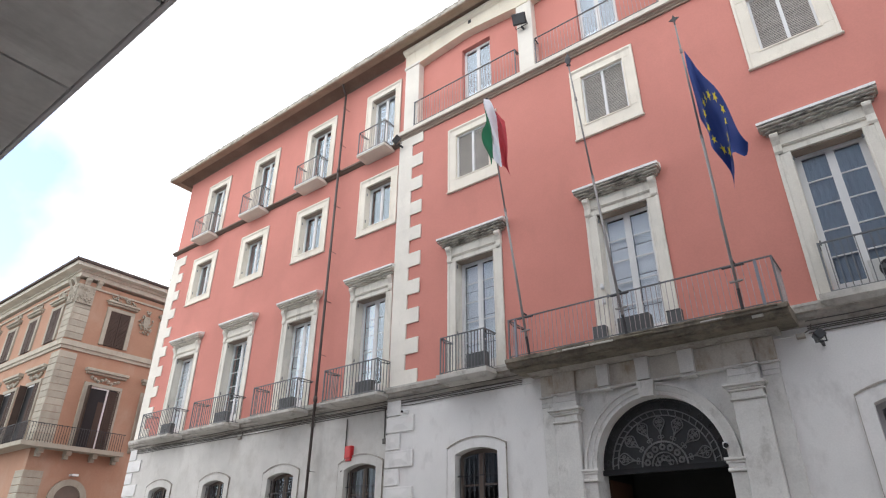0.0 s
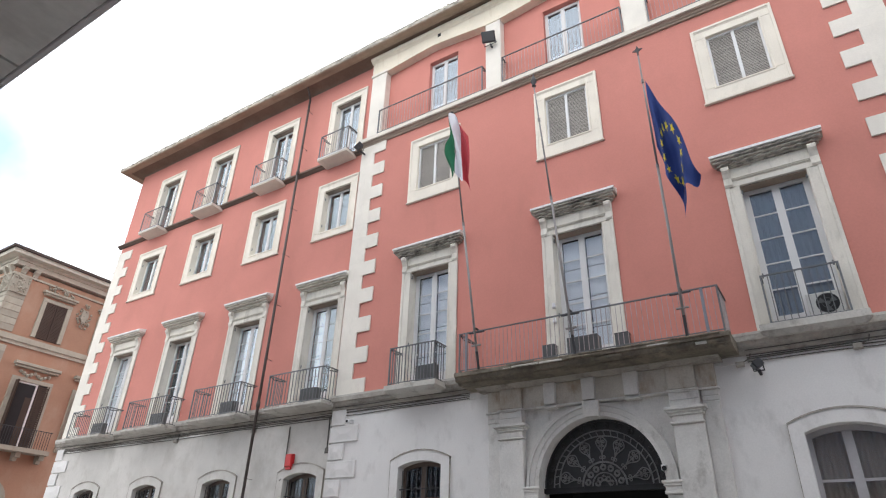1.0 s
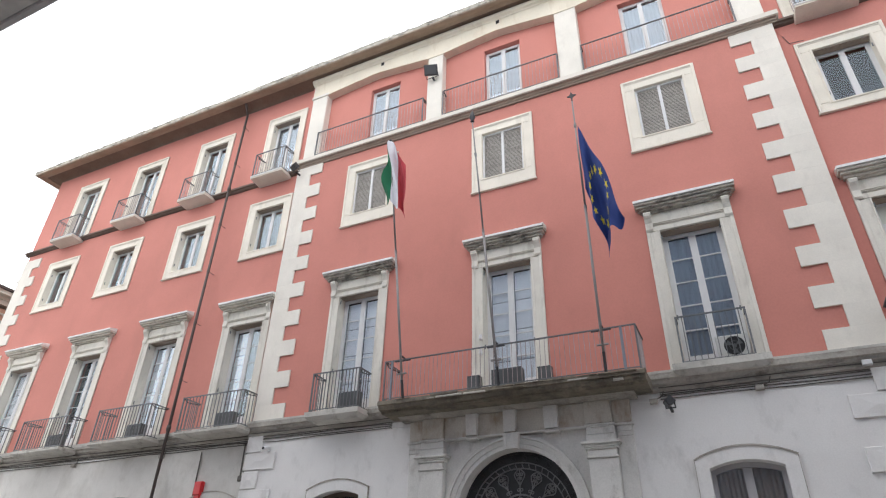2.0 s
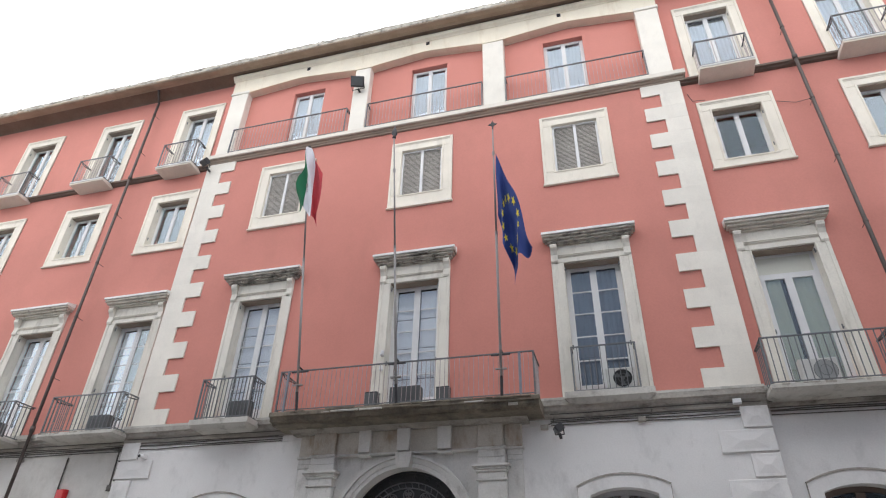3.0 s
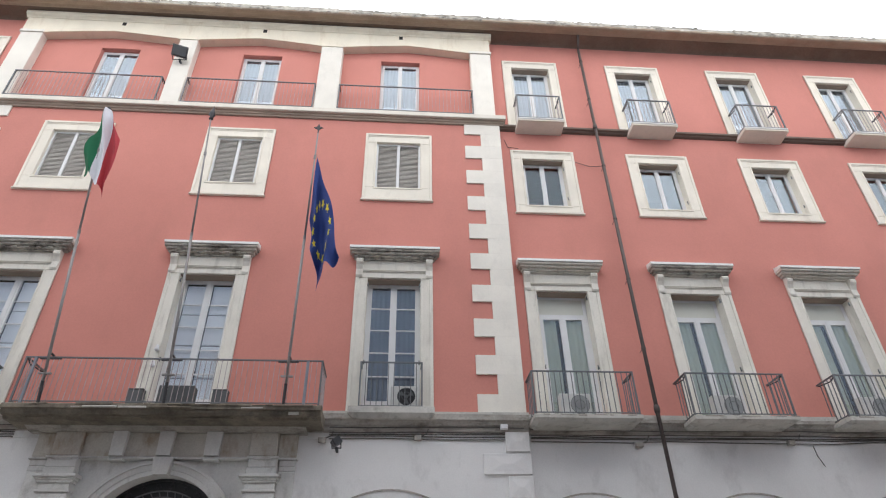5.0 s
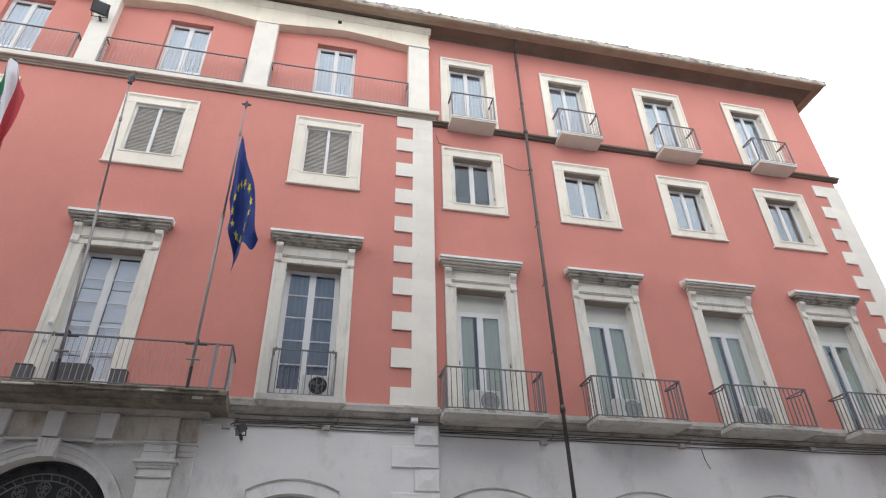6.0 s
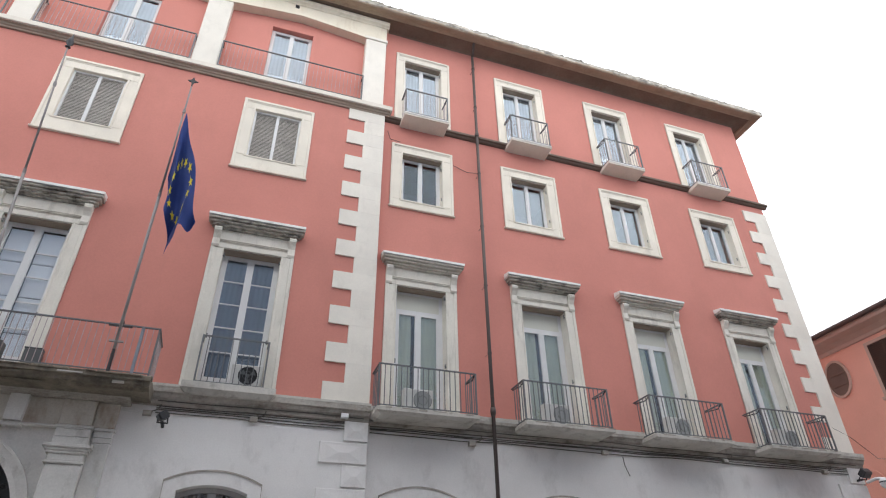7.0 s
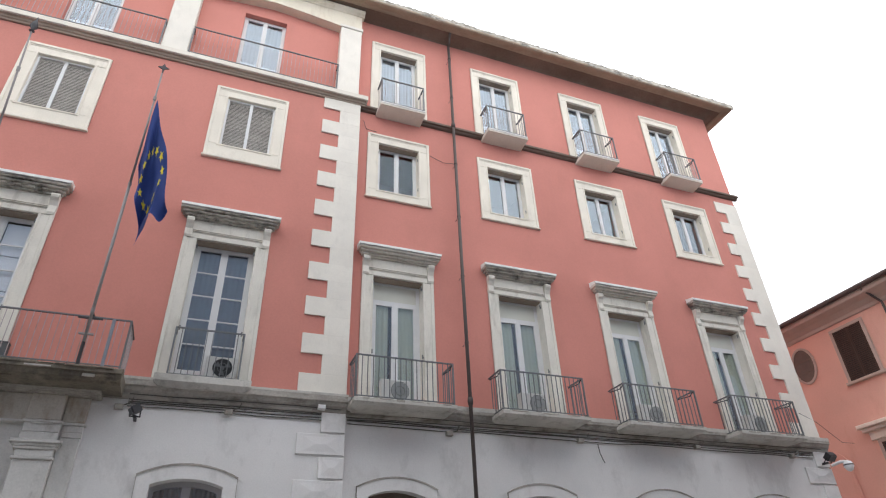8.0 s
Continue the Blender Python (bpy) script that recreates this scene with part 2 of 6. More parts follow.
ORANGE = material("ochre_plaster", (0.42, 0.245, 0.17), 0.92, var=0.10, scale=1.2, grain=14, bump=0.25, stain=(0.47, 0.34, 0.26), stain_amt=0.6, stain_scale=(0.4, 0.4, 0.2), stain_lo=0.5)
OPALE = material("pale_cornice_stone", (0.62, 0.58, 0.50), 0.9, var=0.12, scale=3, grain=20, bump=0.2, stain=(0.42, 0.37, 0.30), stain_amt=0.5, stain_lo=0.52)
DARKROOF = material("dark_tile_roof", (0.085, 0.065, 0.058), 0.9, var=0.25, scale=4, grain=18, bump=0.4)
OSTONE = material("buff_stone", (0.42, 0.385, 0.32), 0.9, var=0.12, scale=3, grain=20, bump=0.3, stain=(0.26, 0.22, 0.17), stain_amt=0.5, stain_scale=(1.5, 1.5, 0.6), stain_lo=0.52, piece=0.08)
SHUTBROWN = material("dark_brown_shutter", (0.075, 0.05, 0.04), 0.7, var=0.15, scale=4, grain=30, bump=0.1)
SALMON = material("salmon_plaster", (0.76, 0.46, 0.37), 0.92, var=0.06, scale=1.2, grain=16, bump=0.2, stain=(0.55, 0.27, 0.19), stain_amt=0.4, stain_lo=0.52)
TAUPE = material("taupe_trim", (0.50, 0.41, 0.35), 0.9, var=0.08, scale=3, grain=20, bump=0.15)
CONCRETE = material("soffit_stone_panel", (0.75, 0.745, 0.73), 0.85, var=0.14, scale=4, grain=9, bump=0.2, stain=(0.52, 0.51, 0.495), stain_amt=0.6, stain_scale=(2.2, 0.5, 1.0), stain_lo=0.48, piece=0.06)
CONCRIM = material("soffit_edge_strip", (0.74, 0.73, 0.75), 0.6, 0.1, var=0.08, scale=3, grain=20, bump=0.1)
STREET = material("street_stone", (0.315, 0.305, 0.29), 0.9, var=0.2, scale=2, grain=30, bump=0.5)
PAVING = material("stone_paving", (0.40, 0.38, 0.35), 0.85, var=0.15, scale=3, grain=30, bump=0.3, piece=0.1)
GLASS = glass_material("window_glass")
# Copy of the window glass with reflection cut, for panes mirroring darker surroundings.
WEAKGLASS = glass_material("weak_reflection_glass", (0.9, 0.91, 0.92), 0.045)


# ---- mesh building ----
class Geo:
    """Gathers plain geometry for one mesh."""

    def __init__(self):
        self.v, self.f = [], []

    def add(self, vs, fs):
        n = len(self.v)
        self.v += vs
        self.f += [tuple(n + i for i in q) for q in fs]
        return self

    def box(self, x0, x1, y0, y1, z0, z1):
        return self.add([(x0, y0, z0), (x1, y0, z0), (x1, y1, z0), (x0, y1, z0), (x0, y0, z1), (x1, y0, z1), (x1, y1, z1), (x0, y1, z1)],
                        [(0, 3, 2, 1), (4, 5, 6, 7), (0, 1, 5, 4), (1, 2, 6, 5), (2, 3, 7, 6), (3, 0, 4, 7)])

    def cbox(self, x0, x1, y0, y1, z0, z1, c=0.015):
        """A block whose front (low y) edges are chamfered."""
        o = [(x0, z0), (x1, z0), (x1, z1), (x0, z1)]
        i = [(x0 + c, z0 + c), (x1 - c, z0 + c), (x1 - c, z1 - c), (x0 + c, z1 - c)]
        vs = [(x, y1, z) for x, z in o] + [(x, y0 + c, z) for x, z in o] + [(x, y0, z) for x, z in i]
        fs = [(0, 3, 2, 1)[::-1], (8, 9, 10, 11)]
        for k in range(4):
            j = (k + 1) % 4
            fs += [(k, j, 4 + j, 4 + k), (4 + k, 4 + j, 8 + j, 8 + k)]
        return self.add(vs, fs)

    def prof(self, pts, x0, x1):
        """A closed y-z outline drawn out along x."""
        n = len(pts)
        vs = [(x0, y, z) for y, z in pts] + [(x1, y, z) for y, z in pts]
        fs = [tuple(range(n))[::-1], tuple(range(n, 2 * n))]
        fs += [(k, (k + 1) % n, n + (k + 1) % n, n + k) for k in range(n)]
        return self.add(vs, fs)

    def plate(self, pts, y0, y1):
        """A closed x-z outline drawn out along y."""
        n = len(pts)
        vs = [(x, y0, z) for x, z in pts] + [(x, y1, z) for x, z in pts]
        fs = [tuple(range(n)), tuple(range(n, 2 * n))[::-1]]
        fs += [(k, n + k, n + (k + 1) % n, (k + 1) % n) for k in range(n)]
        return self.add(vs, fs)

    def band(self, inner, outer, y0, y1):
        """A strip between two x-z lines of equally many points, drawn out along y (arches)."""
        n = len(inner)
        vs = [(x, y0, z) for x, z in inner] + [(x, y0, z) for x, z in outer] + [(x, y1, z) for x, z in inner] + [(x, y1, z) for x, z in outer]
        fs = [(0, n, 3 * n, 2 * n), (n - 1, 3 * n - 1, 4 * n - 1, 2 * n - 1)]
        for k in range(n - 1):
            fs += [(k, k + 1, n + k + 1, n + k), (2 * n + k, 3 * n + k, 3 * n + k + 1, 2 * n + k + 1),
                   (k, 2 * n + k, 2 * n + k + 1, k + 1), (n + k, n + k + 1, 3 * n + k + 1, 3 * n + k)]
        return self.add(vs, fs)

    def rod(self, a, b, r, n=6, r2=None):
        a, b = Vector(a), Vector(b)
        q = (b - a).to_track_quat("Z", "Y")
        vs = []
        for p, rr in ((a, r), (b, r if r2 is None else r2)):
            vs += [tuple(p + q @ Vector((rr * math.cos(2 * math.pi * k / n), rr * math.sin(2 * math.pi * k / n), 0))) for k in range(n)]
        fs = [tuple(range(n))[::-1], tuple(range(n, 2 * n))] + [(k, (k + 1) % n, n + (k + 1) % n, n + k) for k in range(n)]
        return self.add(vs, fs)

    def lathe(self, pts, centre, n=12):
        """Radius-height pairs turned round the z axis at centre."""
        cx, cy, cz = centre
        vs, fs = [], []
        for r, z in pts:
            vs += [(cx + r * math.cos(2 * math.pi * k / n), cy + r * math.sin(2 * math.pi * k / n), cz + z) for k in range(n)]
        for i in range(len(pts) - 1):
            fs += [(i * n + k, i * n + (k + 1) % n, (i + 1) * n + (k + 1) % n, (i + 1) * n + k) for k in range(n)]
        fs += [tuple(range(n))[::-1], tuple(range((len(pts) - 1) * n, len(pts) * n))]
        return self.add(vs, fs)

    def tube(self, pts, r, n=5):
        """One bent tube through the points."""
        ps = [Vector(q) for q in pts]
        vs = []
        for i, q in enumerate(ps):
            d = (ps[min(i + 1, len(ps) - 1)] - ps[max(i - 1, 0)]).normalized()
            side = d.cross(Vector((0.31, 0.17, 0.93)))
            side = side.normalized() if side.length > 0.05 else Vector((1, 0, 0))
            up = side.cross(d)
            vs += [tuple(q + side * (r * math.cos(2 * math.pi * k / n)) + up * (r * math.sin(2 * math.pi * k / n))) for k in range(n)]
        m = len(ps)
        fs = [tuple(range(n))[::-1], tuple(range((m - 1) * n, m * n))]
        for i in range(m - 1):
            fs += [(i * n + k, i * n + (k + 1) % n, (i + 1) * n + (k + 1) % n, (i + 1) * n + k) for k in range(n)]
        return self.add(vs, fs)

    def mesh(self, name, mat, smooth=False):
        me = bpy.data.meshes.new(name)
        me.from_pydata(self.v, [], self.f)
        me.materials.append(mat)
        bm = bmesh.new()
        bm.from_mesh(me)
        bmesh.ops.recalc_face_normals(bm, faces=bm.faces)
        bm.to_mesh(me)
        bm.free()
        if smooth:
            me.polygons.foreach_set("use_smooth", [True] * len(me.polygons))
        me.update()
        return me


def part(name, geo, mat, parent=None, label="", smooth=False):
    ob = new(name, geo.mesh(name, mat, smooth))
    if parent:
        ob.parent = parent
    return tagged(ob, label)


def piece(name, me, parent, at):
    ob = new(name, me)
    ob.parent = parent
    ob.location = at
    return ob


def thing(name, label, category="", group="", kind="", at=(0, 0, 0)):
    ob = new(name)
    ob.empty_display_size = 0.2
    ob.location = at
    return tagged(ob, label, category, group, kind)


def structure(name, geo, mat, label, smooth=False):
    return tagged(part(name, geo, mat, None, "", smooth), label, "", "", "structure")


def wall_geo(x0, x1, y0, y1, z0, z1, holes):
    """A wall along x with rectangular openings (x0, x1, z0, z1) right through it."""
    g = Geo()
    xs = sorted({x0, x1, *[h[0] for h in holes], *[h[1] for h in holes]})
    zs = sorted({z0, z1, *[h[2] for h in holes], *[h[3] for h in holes]})
    xs = [x for x in xs if x0 <= x <= x1]
    zs = [z for z in zs if z0 <= z <= z1]

    def solid(i, k):
        if i < 0 or k < 0 or i >= len(xs) - 1 or k >= len(zs) - 1:
            return False
        cx, cz = (xs[i] + xs[i + 1]) / 2, (zs[k] + zs[k + 1]) / 2
        return not any(h[0] < cx < h[1] and h[2] < cz < h[3] for h in holes)

    for i in range(len(xs) - 1):
        for k in range(len(zs) - 1):
            if not solid(i, k):
                continue
            a, b, c, d = xs[i], xs[i + 1], zs[k], zs[k + 1]
            g.add([(a, y0, c), (b, y0, c), (b, y0, d), (a, y0, d)], [(0, 1, 2, 3)])
            g.add([(a, y1, c), (b, y1, c), (b, y1, d), (a, y1, d)], [(3, 2, 1, 0)])
            if not solid(i - 1, k):
                g.add([(a, y0, c), (a, y0, d), (a, y1, d), (a, y1, c)], [(0, 1, 2, 3)])
            if not solid(i + 1, k):
                g.add([(b, y0, c), (b, y1, c), (b, y1, d), (b, y0, d)], [(0, 1, 2, 3)])
            if not solid(i, k - 1):
                g.add([(a, y0, c), (a, y1, c), (b, y1, c), (b, y0, c)], [(0, 1, 2, 3)])
            if not solid(i, k + 1):
                g.add([(a, y0, d), (b, y0, d), (b, y1, d), (a, y1, d)], [(0, 1, 2, 3)])
    return g


def arc(xc, half, spring, rise, n=16):
    """Points from left to right over a round or flat arch."""
    if rise >= half * 0.98:
        return [(xc - half * math.cos(math.pi * k / n), spring + rise * math.sin(math.pi * k / n)) for k in range(n + 1)]
    r = (half * half + rise * rise) / (2 * rise)
    a = math.asin(half / r)
    return [(xc + r * math.sin(-a + 2 * a * k / n), spring + rise - r + r * math.cos(-a + 2 * a * k / n)) for k in range(n + 1)]


# ---- plan of the palace ----
YC, YW, YL = 0.03, 0.16, 0.22           # wall faces of the centre and of the wings
XQ, XQL, XL, XR = 8.57, -8.76, -25.74, 24.97  # edges of the centre, ends of the wings
BASE, STRING, TOP = 6.50, 16.75, 21.54
CENTRE = (-5.20, -0.04, 5.14)
ATTIC = ((-5.07, 0.68), (0.01, 0.71), (5.10, 0.715))  # middles and half widths of the loggia windows
LEFT = (-10.03, -14.12, -18.33, -22.55)
RIGHT = (10.0, 14.0, 18.01, 22.06)
OP = 0.755                    # half width of the tall openings
PORTAL = 0.0

# ---- ground ----
structure("ground", Geo().box(-700, 700, -700, 700, -0.4, -0.12), STREET, "grey stone paving of the street")
structure("pavement", Geo().box(-25.4, 25.4, -2.2, YC + 0.2, -0.14, 0.0), PAVING, "pale stone pavement along the pink palace")

# ---- palace walls ----
gf_holes_c = [(PORTAL - 2.0, PORTAL + 2.0, -0.1, 5.62)] + [(x - 0.85, x + 0.85, 1.7, 4.46) for x in (CENTRE[0] - 0.05, CENTRE[2] + 0.08)]
structure("wall_centre_ground", wall_geo(XQL, XQ, YC, YC + 0.6, -0.12, BASE, gf_holes_c), WHITEWALL, "stained white plaster ground floor wall with portal")
# The left wall's colour carries shade as well as stains.
structure("wall_left_ground", wall_geo(XL, XQL, YW, YW + 0.6, -0.12, BASE, [(x - 0.8, x + 0.8, 1.7, 4.31) for x in LEFT]), SHADEDWALL, "stained white plaster ground floor wall with barred windows, shade in its colour")
structure("wall_right_ground", wall_geo(XQ, XR, YW, YW + 0.6, -0.12, BASE, [(x - 0.8, x + 0.8, 1.7, 4.42) for x in RIGHT]), WHITEWALL, "stained white plaster ground floor wall with arched windows")


def tall(x):
    return (x - OP - 0.06, x + OP + 0.06, 6.56, 10.36 if abs(x) > 8 else 10.58)


def small(x):
    return (x - 0.78, x + 0.78, 13.40, 15.49) if abs(x) > 8 else (x - 0.78, x + 0.78, 13.80, 15.86)


def attic(x, half=0.78):
    return (x - half, x + half, 16.84, 20.14) if abs(x) > 8 else (x - half, x + half, 17.05, 20.19)


structure("wall_centre", wall_geo(XQL, XQ, YC, YC + 0.6, BASE, 16.9, [f(x) for x in CENTRE for f in (tall, small)]), PINK, "salmon pink plaster wall of the central block")
structure("wall_loggia", wall_geo(XQL, XQ, YL, YL + 0.4, 16.9, 21.45, [attic(*q) for q in ATTIC]), PINK, "salmon pink plaster wall set back behind the loggia")
structure("floor_loggia", Geo().box(XQL, XQ, YC + 0.01, YL + 0.01, 16.90, 16.95), SLAB, "stone floor of the attic loggia")
structure("wall_left_wing", wall_geo(XL, XQL, YW, YW + 0.6, BASE, TOP, [f(x) for x in LEFT for f in (tall, small, attic)]), PINK, "salmon pink plaster wall of the wing")
structure("wall_right_wing", wall_geo(XQ, XR, YW, YW + 0.6, BASE, TOP, [f(x) for x in RIGHT for f in (tall, small, attic)]), PINK, "salmon pink plaster wall of the wing")
structure("wall_end_left", Geo().box(XL, XL + 0.5, YW + 0.6, 12, -0.12, TOP), PINK, "salmon pink plaster side wall")
structure("wall_end_right", Geo().box(XR - 0.5, XR, YW + 0.6, 12, -0.12, TOP), PINK, "salmon pink plaster side wall")
structure("wall_back", Geo().box(XL + 0.5, XR - 0.5, 11.6, 12, -0.12, TOP), PINK, "salmon pink plaster rear wall")
structure("wall_loggia_end", Geo().box(XQL + 0.002, XQL + 0.1, YC + 0.012, YL - 0.002, 16.95, 21.4).box(XQ - 0.1, XQ - 0.002, YC + 0.012, YL - 0.002, 16.95, 21.4), PINK, "pink end walls of the loggia")
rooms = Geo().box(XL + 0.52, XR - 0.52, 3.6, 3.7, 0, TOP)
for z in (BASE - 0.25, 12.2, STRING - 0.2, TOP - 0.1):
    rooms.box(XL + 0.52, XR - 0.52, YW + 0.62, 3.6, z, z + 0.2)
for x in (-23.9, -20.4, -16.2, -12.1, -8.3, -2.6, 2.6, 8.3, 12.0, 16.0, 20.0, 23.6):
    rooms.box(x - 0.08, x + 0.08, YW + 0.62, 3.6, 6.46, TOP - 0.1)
structure("wall_inner", rooms, ROOM, "near-black inner walls and floors, room darkness put into the colour")

# ---- mouldings of the walls ----
def string_band(x0, x1, yf, name):
    pts = [(yf + 0.02, 6.56), (yf - 0.20, 6.53), (yf - 0.22, 6.50), (yf - 0.22, 6.37), (yf - 0.16, 6.34), (yf - 0.14, 6.27), (yf - 0.08, 6.22), (yf - 0.07, 6.14), (yf - 0.03, 6.10), (yf + 0.02, 6.09)]
    structure(name + "_fillet", Geo().prof([(yf + 0.01, 5.965), (yf - 0.022, 5.955), (yf - 0.022, 5.93), (yf + 0.01, 5.92)], x0 + 0.1, x1 - 0.1), WHITEWALL, "thin plaster fillet under the string course")
    structure(name + "_cap", Geo().prof([(yf + 0.01, 6.585), (yf - 0.225, 6.56), (yf - 0.225, 6.45 if yf > 0.1 else 6.50), (yf + 0.01, 6.45 if yf > 0.1 else 6.50)], x0 - 0.01, x1 + 0.01), SLAB, "pale stained capping of the string course")
    return structure(name, Geo().prof(pts, x0, x1), BANDST, "weathered grey stone string course over the ground floor")


string_band(XL - 0.15, XQL, YW, "trim_string_left")
string_band(XQL - 0.03, XQ + 0.03, YC, "trim_string_centre")
string_band(XQ, XR + 0.15, YW, "trim_string_right")
for nm, x0, x1 in (("trim_upper_left", XL - 0.18, XQL), ("trim_upper_right", XQ, XR + 0.18)):
    g = Geo().prof([(YW + 0.02, 16.92), (YW - 0.17, 16.89), (YW - 0.19, 16.86), (YW - 0.19, 16.79), (YW - 0.12, 16.765), (YW - 0.10, 16.73), (YW - 0.05, 16.71), (YW + 0.02, 16.70)], x0, x1)
    structure(nm, g, BROWN, "dark brown painted string course under the attic")

# eaves: coved soffit, gutter edge, roof
ey, ez = -0.75, 21.53


def eave_run(name, line, mat, label, lid=False):
    """A y-z line swept round the front and both ends of the palace at growing overhang."""
    cv, cf = [], []
    for d, z in line:
        cv += [(XL - d, 12.2, z), (XL - d, YW - d, z), (XR + d, YW - d, z), (XR + d, 12.2, z)]
    for i in range(len(line) - 1):
        cf += [(4 * i + k, 4 * i + k + 1, 4 * i + k + 5, 4 * i + k + 4) for k in range(3)]
    if lid:
        n = 4 * (len(line) - 1)
        cf += [(n, n + 1, n + 2, n + 3)]
    return structure(name, Geo().add(cv, cf), mat, label)


eave_run("soffit", [(0.0, 21.46), (0.03, 21.50), (0.14, 21.545), (0.35, 21.58), (0.56, 21.60)], EAVE, "dark brown plaster eave soffit")
eave_run("trim_eave", [(0.555, 21.62), (0.56, 21.57), (0.585, 21.555), (0.62, 21.575), (0.72, 21.578), (0.78, 21.55), (0.86, 21.535), (0.93, 21.545), (0.96, 21.57), (0.96, 21.64)], EAVETAN, "tan painted moulding along the outer eave", True)
edge = Geo()
rnd_g = random.Random(3)
xa = XL - 0.98
while xa < XR + 0.97:
    xb = min(xa + rnd_g.uniform(0.25, 0.9), XR + 0.98)
    j, q = rnd_g.uniform(-0.02, 0.02), rnd_g.uniform(-0.02, 0.025)
    edge.prof([(ey + 0.1, ez + 0.10), (ey - 0.03, ez + 0.02), (ey - 0.06 + j, ez + 0.09), (ey - 0.07 + j, ez + 0.25 + q), (ey - 0.02, ez + 0.28 + q), (ey + 0.1, ez + 0.32)], xa, xb)
    xa = xb
structure("gutter_edge", edge, FASCIA, "lichen-stained mortar edge under the roof tiles")
roof = structure("roof", Geo().prof([(ey + 0.05, ez + 0.31), (6.0, 24.0), (12.8, 21.7), (12.8, 21.5), (6.0, 23.7), (ey + 0.05, ez + 0.13)], XL - 0.95, XR + 0.95), TILE, "old grey-brown clay tile roof")
structure("ceiling", Geo().box(XL + 0.1, XR - 0.1, 0.8, 11.9, TOP + 0.02, TOP + 0.12), ROOM, "plain attic ceiling")

# attic loggia of the centre: slab, pilasters, entablature with flat arches
g = Geo().prof([(YC + 0.02, 17.16), (-0.18, 17.15), (-0.20, 17.13), (-0.20, 16.965), (-0.18, 16.95), (YC + 0.02, 16.95)], -8.86, 8.80)
structure("trim_loggia_slab", g, SLABW, "long stained stone ledge under the attic loggia")
g = Geo().prof([(YC + 0.02, 16.948), (-0.155, 16.948), (-0.15, 16.925), (-0.10, 16.905), (-0.08, 16.86), (-0.045, 16.84), (-0.03, 16.79), (YC + 0.02, 16.78)], -8.80, 8.74)
structure("trim_loggia_moulding", g, LEDGEBROWN, "brown moulding under the loggia ledge")
PIL = ((-8.56, -7.79), (-2.965, -2.32), (2.17, 2.96), (7.71, 8.48))
for k, (xa, xb) in enumerate(PIL):
    g = Geo().cbox(xa, xb, -0.10, YL + 0.01, 16.95, 20.50, 0.02)
    if k in (0, 3):
        g.cbox(xa - 0.04, xb + 0.04, -0.145, YC + 0.01, 20.49, 20.63, 0.02)
    structure("trim_pilaster_%d" % (k + 1), g, QUOIN, "plain cream plaster pilaster of the attic loggia")
low = [(-8.55, 20.50)]
for (a0, a), (b, b1) in zip(PIL, PIL[1:]):
    mid, h2 = (a + b) / 2, (b - a) / 2 - 0.002
    low += [(a, 20.50)] + [(mid + h2 * q, 20.51 + 0.25 * (1 - abs(q) ** 1.1)) for q in (-0.95, -0.8, -0.6, -0.4, -0.2, 0.0, 0.2, 0.4, 0.6, 0.8, 0.95)] + [(b, 20.50)]
low += [(8.47, 20.50)]
g = Geo().plate([(8.47, 21.32), (-8.55, 21.32)] + low, -0.12, YL + 0.02)
structure("trim_entablature", g, BEAM, "cream plaster beam with shallow arches over the loggia")
structure("trim_entablature_cornice", Geo().prof([(YC, 21.29), (-0.14, 21.295), (-0.16, 21.34), (-0.235, 21.39), (-0.26, 21.44), (-0.265, 21.53), (YC, 21.54)], -8.62, 8.55), BEAM, "cream moulding along the top of the loggia beam")
# Black plates paint the dark inside of the weep holes.
for x in (-5.12, 0.0, 5.09):
    structure("trim_vent", Geo().box(x - 0.07, x + 0.07, -0.125, -0.05, 21.09, 21.27), BLACK, "small dark weep hole in the beam")


